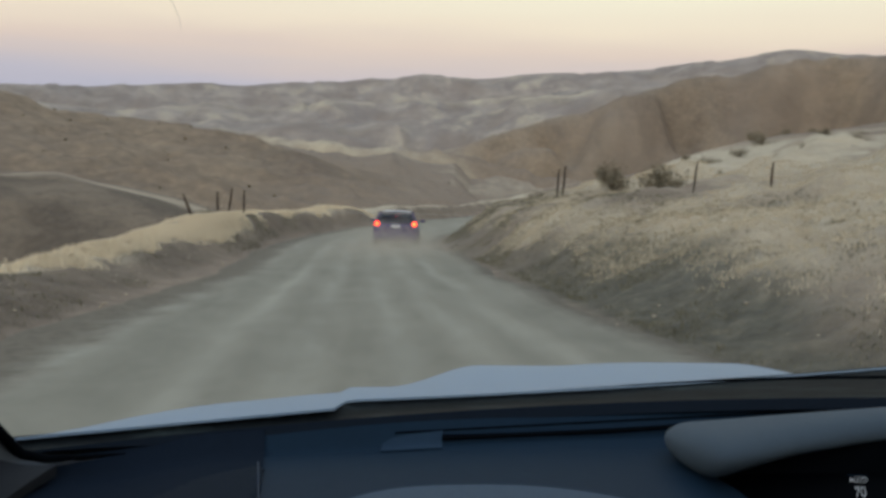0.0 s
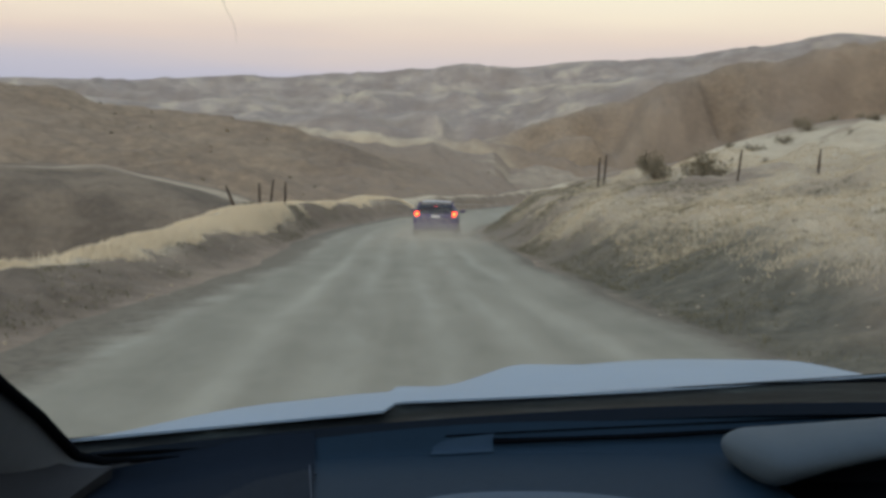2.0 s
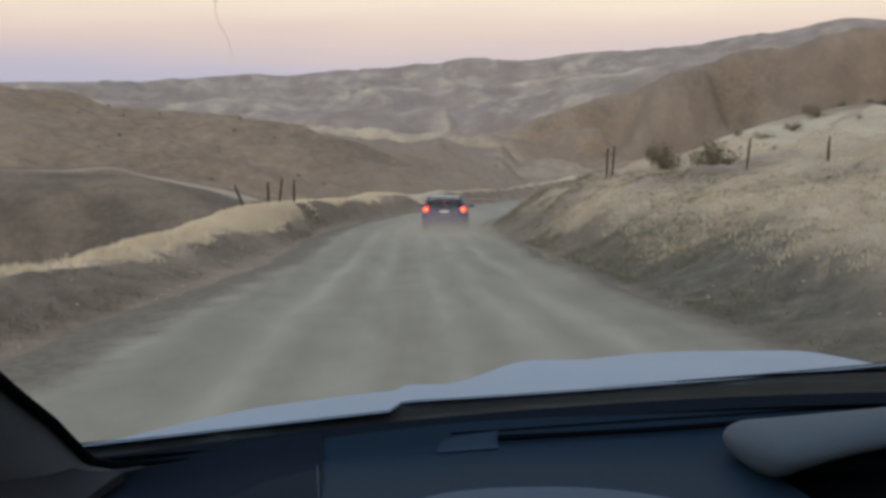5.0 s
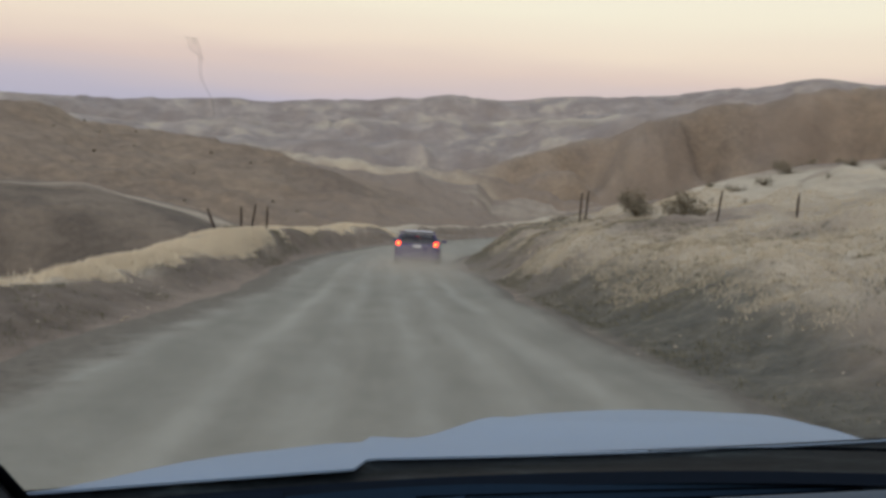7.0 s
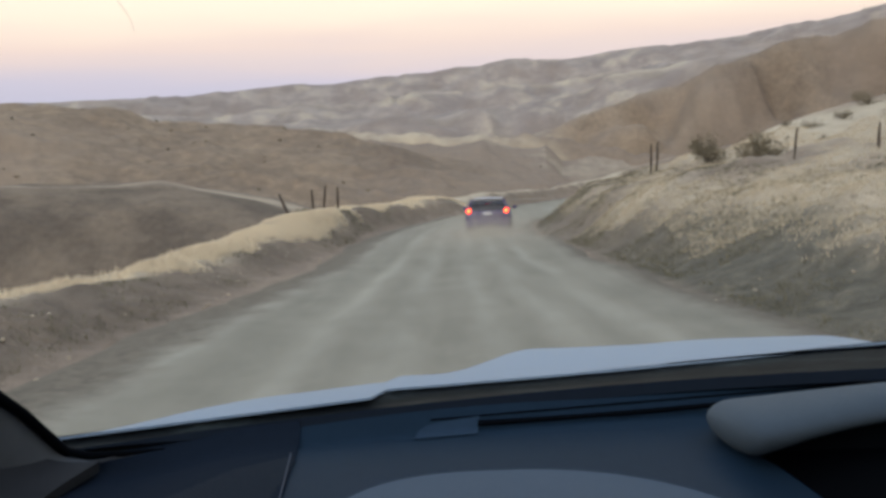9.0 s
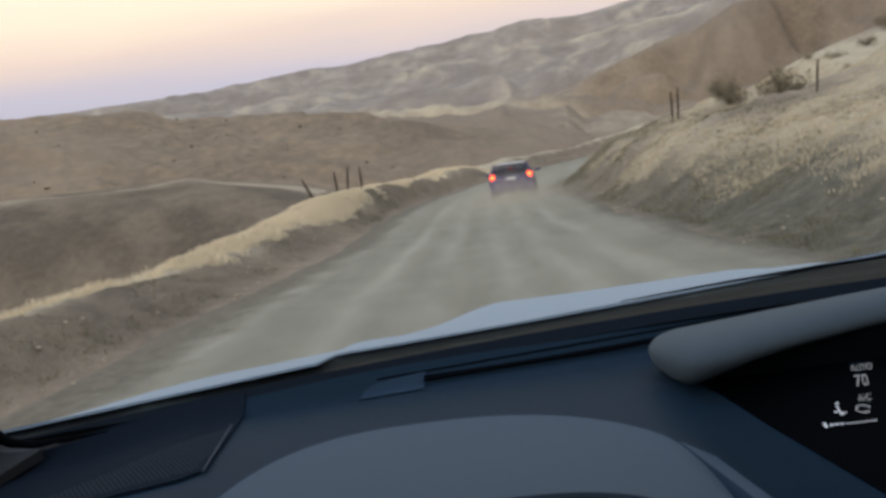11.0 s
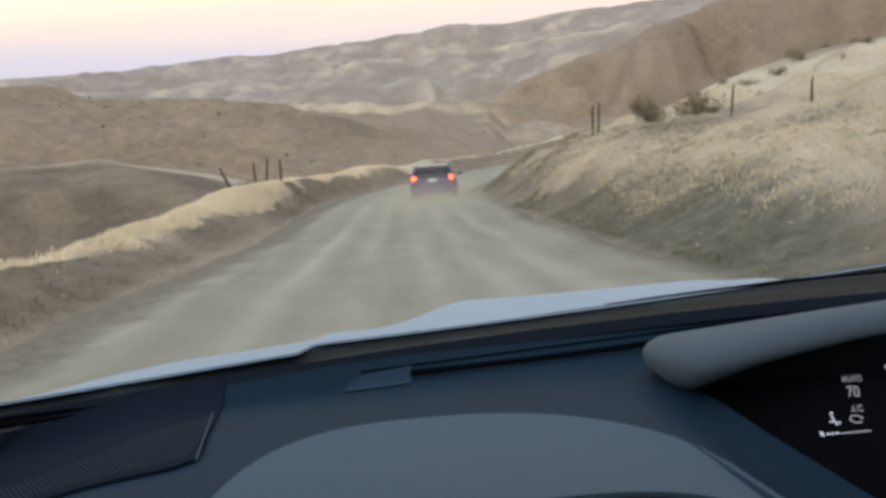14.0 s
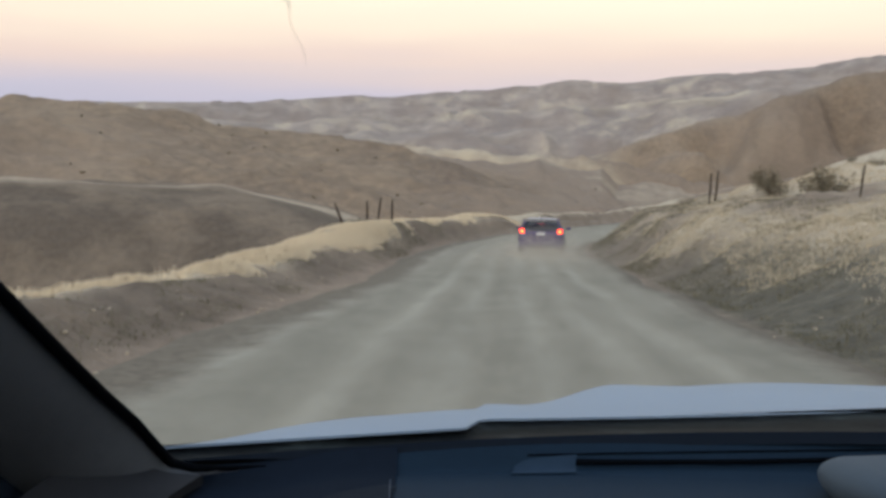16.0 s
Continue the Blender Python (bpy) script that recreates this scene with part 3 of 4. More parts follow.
def far_side(x):
    """Share by which the passenger's end takes the mirrored shape of the driver's end."""
    return float(smooth01(1.05, 1.32, x))


def hood_edge(x):
    """The hood's rear edge, with the notch where the cowl panel widens."""
    m = far_side(x)
    if m > 0:
        a, b = wiper_side(x), wiper_side(2 * MID - x)
        return a[0] + (b[0] - a[0]) * m, a[1] + (b[1] - a[1]) * m
    return wiper_side(x)


def wiper_side(x):
    k, u = float(smooth01(-0.044, -0.026, x)), x - 0.2
    yl, zl = 1.038 + 0.22 * x, -0.2646 + 0.0447 * x
    yr, zr = 1.1136 + 0.1312 * u + 0.0537 * u * u, -0.264 + 0.024 * u + 0.0124 * u * u
    return yl + (yr - yl) * k, zl + (zr - zl) * k


def hood_rear(x):
    return hood_edge(x)[0]


HOOD_X = [-0.45, -0.3, -0.15, 0.0, 0.25, 0.6, 1.0]


def hood_z(x, y):
    """The hood falls away ahead, with a raised middle between two shoulders."""
    yr, zr = hood_edge(x)
    s = y - yr
    near = x + np.linspace(-0.1, 0.1, 7)
    fall = np.interp(near, HOOD_X, [0.467, -0.104, 0.113, 0.037, 0.197, 0.276, 0.370]).mean()
    curl = np.interp(near, HOOD_X, [-0.194, 1.005, 0.048, 0.367, 0.013, -0.093, -0.174]).mean()
    rise = float(smooth01(0.010, 0.174, x - 0.061 * s) - smooth01(0.334, 0.680, x - 0.729 * s)) * float(smooth01(0, 0.35, s))
    return max(-0.64, float(zr - fall * s - curl * s * s + 0.043 * rise - 0.08 * smooth01(1.16, 1.34, x)))


def build_shell():
    def hood(u, v):
        x = MID + (u - 0.5) * (1.80 - 0.10 * v * v)
        q = (x - MID) / 0.9
        y = hood_rear(x) + v * (2.05 - 0.16 * q * q - 0.10 * q ** 6 - hood_rear(x))
        return x, y, hood_z(x, y)
    part("hood", grid(hood, 120, 40, 0.003), SILVER, own_car, "silver-blue painted hood with a raised middle")

    def cowl(u, v):
        x = -0.50 + u * 1.84
        y0, y1 = glass_base(x) - 0.004, hood_rear(x) + 0.02
        sink = math.sin(math.pi * v)
        z0 = glass_low(x)
        return x, y0 + (y1 - y0) * v, z0 + v * (hood_edge(x)[1] - z0 - 0.003) - 0.003 * sink
    cw = part("cowl_panel", grid(cowl, 80, 8, 0.01), COWL, own_car, "dusty black cowl panel under the windscreen")
    pts = [(0.34 + 0.05 * k, glass_base(0.34 + 0.05 * k) + 0.06 + 0.002 * k, glass_low(0.34 + 0.05 * k) + 0.012 + 0.003 * math.sin(k * 0.26)) for k in range(13)]
    part("wiper", tube(pts, [0.0006 + 0.0018 * min(1, k / 5) for k in range(13)], 6), BLACK, cw, "black wiper arm")
    # body below the glass
    rings = []
    for y, w, zt in ((2.02, 0.70, -0.68), (1.92, 0.79, -0.64), (1.75, 0.845, -0.57), (1.4, 0.87, -0.47), (1.1, 0.885, -0.37), (0.95, 0.885, -0.33), (0.4, 0.89, -0.36), (-1.2, 0.89, -0.30), (-2.0, 0.86, -0.22), (-2.15, 0.78, -0.3)):
        rings.append([(MID - w, y, zt), (MID - w - 0.02, y, -0.7), (MID - w + 0.03, y, -1.08)])
    for side in (0, 1):
        rr = rings if side == 0 else [[(2 * MID - x, y, z) for x, y, z in r] for r in rings]
        bm = loft(rr, False, False)
        bmesh.ops.solidify(bm, geom=bm.faces[:], thickness=0.03)
        part("body_side", bm, SILVER, own_car)
    part("floor_pan", box(MID - 0.84, -2.0, -1.12, MID + 0.84, 1.9, -1.06, 0.02), DARK, own_car)

    def nose(u, v):
        x, y, z = hood(u, 1.0)
        f = math.sin(math.pi * min(1.0, 0.12 + v * 0.8)) - math.sin(math.pi * 0.12)
        return x, y - 0.004 + 0.16 * f, z - 0.012 - v * (z + 1.08)
    part("front_bumper", grid(nose, 40, 14, -0.02), SILVER, own_car)
    part("tailgate", box(MID - 0.78, -2.2, -1.05, MID + 0.78, -2.1, -0.1, 0.04, 3), SILVER, own_car)
    part("bulkhead", box(MID - 0.80, 0.98, -1.05, MID + 0.80, 1.0, -0.36), DARK, own_car)

    # roof and headliner out of view, added to keep overhead sky light off the dashboard
    def roof(u, v):
        x = (u - 0.5) * 2
        y = 0.24 - v * 2.1
        return MID + x * (0.83 - 0.08 * v), y, 0.315 - 0.06 * x * x - 0.22 * max(0, v - 0.35) ** 2
    part("roof", grid(roof, 24, 30, -0.02), SILVER, own_car)
    part("headliner", grid(lambda u, v: (MID + (roof(u, v)[0] - MID) * 0.99, roof(u, v)[1], roof(u, v)[2] - 0.03), 24, 30, 0.008), FABRIC, own_car, "pale cloth headliner")
    for s in (-1, 1):
        def px(x):
            return x if s < 0 else 2 * MID - x
        base, top = Vector((px(-0.379), 0.895, -0.275)), Vector((px(-0.444), 0.16, 0.285))
        rings, seal = [], []
        for k in range(15):
            t = k / 14
            c = base.lerp(top, t)
            if t < 0.2:
                c = c + Vector((-s * 0.015 * (1 - t / 0.2) ** 2, 0, 0))
            w = 0.075 - 0.03 * t
            ring = []
            for q in range(16):
                a = q * math.tau / 16
                ring.append(c + Vector((s * (0.03 + w - w * math.cos(a)), 0.03 * math.sin(a) * 0.7, 0.03 * math.sin(a) * 0.75)))
            rings.append(ring)
            seal.append(c + Vector((s * 0.004, 0.004, 0.006)))
        seal = [Vector((px(x), y, z)) for x, y, z in ((-0.262, 0.915, -0.290), (-0.300, 0.905, -0.291), (-0.336, 0.898, -0.291), (-0.362, 0.894, -0.284))] + seal[1:]
        pl = part("windscreen_pillar", loft(rings), POST, own_car, "dark grey windscreen pillar trim")
        part("rubber_seal", tube(seal, [0.0008, 0.0030, 0.0048] + [0.0058] * (len(seal) - 3), 8), BLACK, pl, "black rubber seal")

        def trim(u, v):
            f = u * (len(seal) - 1)
            i = min(int(f), len(seal) - 2)
            p = Vector(seal[i]).lerp(Vector(seal[i + 1]), f - i)
            k = float(np.interp(f, [0, 1, 2, 3, 4], [0.0, 0.0, 0.18, 0.8, 1.0]))
            a = v * math.pi / 2
            return p + Vector((s * k * (0.004 + 0.13 * (1 - math.cos(a)) + 0.03 * v), -k * 0.12 * math.sin(a), -k * 0.035 * math.sin(a) - 0.002))
        part("inner_trim", grid(trim, 60, 16, 0.002), PILLAR, pl, "smooth grey inner pillar trim")
        def cap(u, v):
            a = Vector((px(-0.425), 0.86, -0.262)).lerp(Vector((px(-0.325), 0.890, -0.306)), u) - Vector((0, 0, 0.012 * math.sin(math.pi * u)))
            b = Vector((px(-0.470), 0.62, -0.330)).lerp(Vector((px(-0.385), 0.660, -0.362)), u)
            return a.lerp(b, v) + Vector((0, 0, 0.012 * math.sin(math.pi * v)))
        part("corner_cap", grid(cap, 14, 14, -0.012 * s), POST, own_car, "smooth dark corner cap under the pillar")
        part("corner_panel", loft([[(px(-0.50), 0.98, -0.40), (px(-0.50), 0.98, -0.24), (px(-0.46), 0.98, -0.275), (px(-0.45), 0.98, -0.298), (px(-0.44), 0.98, -0.312), (px(-0.44), 0.98, -0.40)],
                                   [(px(-0.55), 0.55, -0.40), (px(-0.54), 0.55, 0.02), (px(-0.49), 0.55, -0.05), (px(-0.48), 0.55, -0.20), (px(-0.45), 0.55, -0.33), (px(-0.45), 0.55, -0.40)]]), DARK, own_car, "dark corner panel")
        part("door_trim", loft([[(px(-0.40), y, -0.42 + dz), (px(-0.425), y, -0.33 + dz), (px(-0.435), y, -0.32 + dz), (px(-0.435), y, -1.0)] for y, dz in ((0.98, -0.02), (0.55, 0.0), (-0.2, 0.02), (-1.6, 0.03))]), DARK, own_car, "dark door trim")
        for y0, y1, r in ((-0.35, -0.45, 0.045), (-1.45, -1.8, 0.06)):
            part("side_pillar", tube([(px(-0.46), y0, -0.30), (px(-0.38), y1, 0.22)], r, 8), SILVER, own_car)
        part("roof_rail", tube([(px(-0.41), 0.24, 0.265), (px(-0.38), -0.6, 0.25), (px(-0.34), -1.86, 0.15)], 0.03, 8), SILVER, own_car)
        part("wing_mirror", box(px(-0.66) - 0.09, 0.60, -0.34, px(-0.66) + 0.09, 0.72, -0.20, 0.04, 3), SILVER, own_car)

    def glass(u, v):
        x0 = -0.50 + u * 1.84
        x1 = MID + (x0 - MID) * 0.93
        y0 = glass_base(x0)
        t = v
        return (x0 + (x1 - x0) * t, y0 + (0.225 - y0) * t, glass_low(x0) + 0.006 + (0.287 - glass_low(x0)) * t + 0.03 * math.sin(math.pi * t))
    ws = part("windscreen", grid(glass, 30, 16), GLASS, own_car, "clear curved windscreen")
    ws.visible_shadow = False
    for s in (-1, 1):
        for ya, yb in ((0.50, -0.34), (-0.46, -1.42)):
            sw = part("side_window", grid(lambda u, v: ((MID + s * (0.872 - 0.085 * v)), ya + (yb - ya) * u + (0.14 * (1 - u) * -v if ya > 0 else -0.1 * v), -0.335 + 0.55 * v), 8, 6), GLASS, own_car, "clear side window")
            sw.visible_shadow = False
    part("rear_window", grid(lambda u, v: (MID + (u - 0.5) * (1.45 - 0.1 * v), -2.12 + 0.24 * v, -0.10 + 0.26 * v), 10, 6, 0.006), DARKGLASS, own_car, "dark rear window")
    # a dried runnel on the glass
    for du, dv, ln, wd in ((0.1885, 0.583, 0.068, 0.0013), (0.1868, 0.632, 0.019, 0.0024)):
        def streak(u, v):
            p = Vector(glass(du + (u - 0.5) * wd * (0.3 + v) + 0.0008 * math.sin(9 * v) - 0.003 * v, dv + ln * v))
            return p + Vector((0, -0.006, -0.003))
        part("mud_streak", grid(streak, 2, 10, 0.0006), DIRT, ws, "thin dried mud runnel")

    def edge(u, v):
        x = -0.36 + u * 1.70
        deep = v * (0.15 + 0.85 * float(smooth01(-0.36, -0.14, x)))
        return x, glass_base(x) - 0.004 - 0.008 * deep, glass_low(x) + 0.001 - 0.013 * deep
    part("windscreen_edge", grid(edge, 60, 4, 0.006), BORDER, own_car, "blue-black windscreen border")


def build_wheel(parent, name, m, r=0.31, w=0.2):
    prof = [(r * 0.62, -w / 2), (r * 0.93, -w / 2), (r, -w * 0.36), (r, w * 0.36), (r * 0.93, w / 2), (r * 0.62, w / 2)]
    rings = [[m @ Vector((q, p * math.cos(a), p * math.sin(a))) for p, q in prof] for a in [k * math.tau / 28 for k in range(29)]]
    wheel = part(name, loft(rings, False, True), TYRE, parent, "dusty black tyre")
    bm = bmesh.new()
    bmesh.ops.create_cone(bm, cap_ends=True, segments=24, radius1=r * 0.62, radius2=r * 0.62, depth=w * 0.7, matrix=m @ Matrix.Rotation(math.pi / 2, 4, "Y"))
    for k in range(5):
        a = k * math.tau / 5
        bmesh.ops.create_cube(bm, size=1, matrix=m @ Matrix.Rotation(a, 4, "X") @ Matrix.Translation((0, 0, r * 0.32)) @ Matrix.Diagonal((w * 0.86, r * 0.14, r * 0.56, 1)))
    part("rim", bm, RIM, wheel, "alloy rim")


def dash_z(x, y):
    """The dashboard's top, which rolls down towards the driver."""
    z = -0.304 + 0.2 * max(0, y - 0.975) + 0.7 * max(0, y - glass_base(x) + 0.04)
    near = 0.66 - 0.05 * math.sin((x + 0.4) * 2.2)
    z -= 0.5 * max(0, near - y) ** 1.5 * 1.6
    # it sinks towards the driver below the centre display
    z -= 0.5 * float(smooth01(0.30, 0.42, x)) * max(0, 0.86 - y)
    return z - 0.012 * float(smooth01(-0.16, -0.30, x))


def build_dash():
    def top(u, v):
        x = -0.52 + u * 1.87
        y0, y1 = 0.42, glass_base(x) - 0.008
        y = y0 + (y1 - y0) * v
        return x, y, dash_z(x, y)
    dash = part("dashboard", grid(top, 150, 90, 0.02), DASH, own_car, "dark blue-grey moulded dashboard")

    def lay(name, fx, mat, label, nu=24, nv=8, up=0.003, thick=0.003):
        def f(u, v):
            x, y = fx(u, v)
            return x, y, dash_z(x, y) + up
        return part(name, grid(f, nu, nv, -thick), mat, dash, label)
    # left panel with the speaker
    def panel_front(x):
        """Near edge of the side panel, slanting away from its rounded corner."""
        return 0.752 - 0.42 * max(0, -0.110 - x) + 0.014 * math.exp(-((x + 0.104) / 0.010) ** 2)

    def side(u, v):
        x = -0.425 + u * 0.3215 - 0.019 * u * v
        ya = panel_front(x)
        return x, ya + v * (glass_base(x) - 0.011 - ya)
    lay("side_panel", side, DARK, "dark charcoal side panel", 40, 12, 0.0012, 0.002)
    for k in range(76):
        c = -0.375 + 0.0048 * k
        ys = [y for y in (0.52 + 0.005 * i for i in range(80))
              if panel_front(c - 0.65 * (y - 0.77)) + 0.012 < y < float(np.interp(c - 0.65 * (y - 0.77), [-0.40, -0.295, -0.25, -0.21, -0.174, -0.125], [0.70, 0.757, 0.780, 0.812, 0.866, 0.905]))
              and -0.40 < c - 0.65 * (y - 0.77) < -0.113]
        if len(ys) > 2:
            lay("grille_slat", lambda u, v: (c - 0.65 * (ys[0] + (ys[-1] - ys[0]) * v - 0.77) + 0.0025 * u, ys[0] + (ys[-1] - ys[0]) * v), SLAT, "", 1, 6, 0.0026, 0.0012)
    lay("panel_seam", lambda u, v: (-0.1035 - 0.019 * v + 0.0012 * u, 0.757 + 0.155 * v), TRIM, "pale seam", 2, 10, 0.003, 0.002)
    # defroster slot along the glass
    lay("defroster_slot", lambda u, v: (0.086 + 0.50 * u, 0.988 + 0.05 * u - 0.022 * u * u + (0.0048 - 0.002 * u) * v), BLACK, "black defroster slot", 40, 2, 0.004)
    lay("sensor_cover", lambda u, v: (0.011 + 0.074 * u + 0.003 * v, 0.960 + 0.027 * v * (1 - 0.25 * (1 - u) ** 8) + 0.014 * u), COVER, "flush slate-blue sensor cover", 8, 6, 0.0012, 0.001)
    lay("defroster_trim", lambda u, v: (0.030 + 0.56 * u, 0.993 + 0.080 * u - 0.05 * u * u + 0.0013 * v), BLACK, "fine groove round the defroster", 40, 1, 0.0012, 0.001)

    # instrument hood over the steering column
    def pad(u, v):
        a = math.pi * (1.16 - 1.32 * u)
        c, n = math.cos(a), math.sin(a)
        ox = 0.128 + 0.207 * math.copysign(abs(c) ** 0.8, c) - 0.03 * n * n
        oy = 0.545 + 0.295 * math.copysign(abs(n) ** 0.8, n)
        ix, iy = 0.172 + 0.15 * c, 0.385 + 0.09 * math.copysign(abs(n) ** 0.5, n)
        x, y = ox + (ix - ox) * v, oy + (iy - oy) * v
        low = dash_z(ox, oy) - 0.003
        return x, y, low + (-0.252 - 0.045 * abs(c) ** 3 - low) * (0.35 * v + 0.65 * v ** 1.6)
    hood = part("instrument_hood", grid(pad, 64, 22, 0.003), PAD, dash, "warm grey padded instrument hood")

    def under(u, v):
        x, y, z = pad(u, 1)
        return x + (0.172 - x) * v * 0.25, y + 0.06 * v, z - 0.004 - 0.12 * v
    part("instrument_recess", grid(under, 40, 6, 0.004), BLACK, hood, "black recess under the hood")

    # centre display with its visor
    rings = []
    for k in range(41):
        t = (k / 40) ** 1.8
        x = 0.336 + 0.62 * t
        e = math.sqrt(max(0, 1 - (1 - min(1, (x - 0.3355) / 0.035)) ** 2))
        front = float(np.interp(x, [0.33, 0.358, 0.395, 0.46, 0.54, 0.65, 1.0], [0.82, 0.806, 0.816, 0.838, 0.858, 0.872, 0.88]))
        back = 0.945
        cy, ry = (front + back) / 2 + 0.010 + 0.02 * (1 - e), (back - front) / 2 * e + 0.001
        ring = []
        for q in range(24):
            a = q * math.tau / 24
            up = math.sin(a)
            ring.append((x, cy + ry * math.copysign(abs(math.cos(a)) ** 0.8, math.cos(a)), -0.280 + 0.058 * (x - 0.336) + (0.020 if up > 0 else float(np.interp(x, [0.336, 0.360, 0.385, 0.42, 0.47, 0.56, 0.66], [0.028, 0.028, 0.0225, 0.0165, 0.012, 0.009, 0.008]))) * e * up))
        rings.append(ring)
    part("display_visor", loft(rings), VISOR, dash, "warm grey padded display visor")

    def face(u, v):
        y = 0.864 - 0.27 * v
        xl = 0.366 + 0.205 * v
        x = xl + (0.98 - xl) * u
        return x, y, dash_z(x, y) + 0.0012
    screen = part("display", grid(face, 24, 20, -0.001), SCREEN, dash, "glossy black climate display with white segments")
    # black sheet added to hide the bright gap under the visor
    part("visor_gap_sheet", grid(lambda u, v: (0.372 + 0.575 * u, 0.862 + 0.014 * v, dash_z(0.372 + 0.575 * u, 0.862) - 0.004 + 0.045 * v), 12, 3, 0.004), BLACK, dash, "black sheet in place of shade under the visor")
    part("lower_trim", grid(lambda u, v: (0.315 + 0.06 * u + 0.03 * v, 0.70 - 0.20 * u + 0.01 * v, -0.306 - 0.03 * u - 0.02 * v), 14, 4, 0.01), PAD, dash, "pale grey lower trim")

    def on_face(x, y):
        return Vector((x, y, dash_z(x, y) + 0.003))

    def word(text, x, z, size):
        cu = bpy.data.curves.new("segments", "FONT")
        cu.offset = -0.018 * size
        cu.body, cu.size, cu.align_x, cu.align_y = text, size, "CENTER", "CENTER"
        tmp = bpy.data.objects.new("segments", cu)
        me = bpy.data.meshes.new_from_object(tmp)
        bpy.data.objects.remove(tmp)
        me.materials.append(TEXT)
        me.transform(Matrix.Translation(on_face(x, z) + Vector((0, 0, size * 0.35))) @ Matrix.Rotation(radians(68), 4, "X") @ Matrix.Diagonal((1.0, 1.2, 1, 1)))
        ob = new("segments", me)
        ob.parent = screen
        return ob
    word("AUTO", 0.525, 0.846, 0.0074)
    word("70", 0.516, 0.827, 0.0132)
    word("A/C", 0.510, 0.809, 0.0074)
    word("90", 0.569, 0.853, 0.0115)
    word("AUTO", 0.556, 0.818, 0.0050)
    for x0, y0, w, h in ((0.462, 0.784, 0.003, 0.005), (0.4675, 0.785, 0.0032, 0.002), (0.472, 0.785, 0.0032, 0.002), (0.4765, 0.785, 0.0032, 0.002), (0.481, 0.785, 0.028, 0.0006),
                         (0.482, 0.795, 0.0014, 0.012), (0.4835, 0.797, 0.004, 0.0014), (0.4775, 0.799, 0.004, 0.0014), (0.483, 0.8085, 0.003, 0.002)):
        part("segment_bar", grid(lambda u, v: on_face(x0 + w * u, y0 + h * v), 1, 1, -0.0004), TEXT, screen, smooth=False)
    pts = [on_face(0.504 + 0.006 * math.cos(a), 0.800 + 0.0045 * math.sin(a)) for a in [k * math.tau / 16 for k in range(15)]]
    part("segment_loop", tube(pts, 0.0004, 5), TEXT, screen)


build_shell()
build_dash()
for x in (MID - 0.76, MID + 0.76):
    for y in (1.55, -1.2):
        build_wheel(own_car, "wheel", Matrix.Translation((x, y, -0.96)))


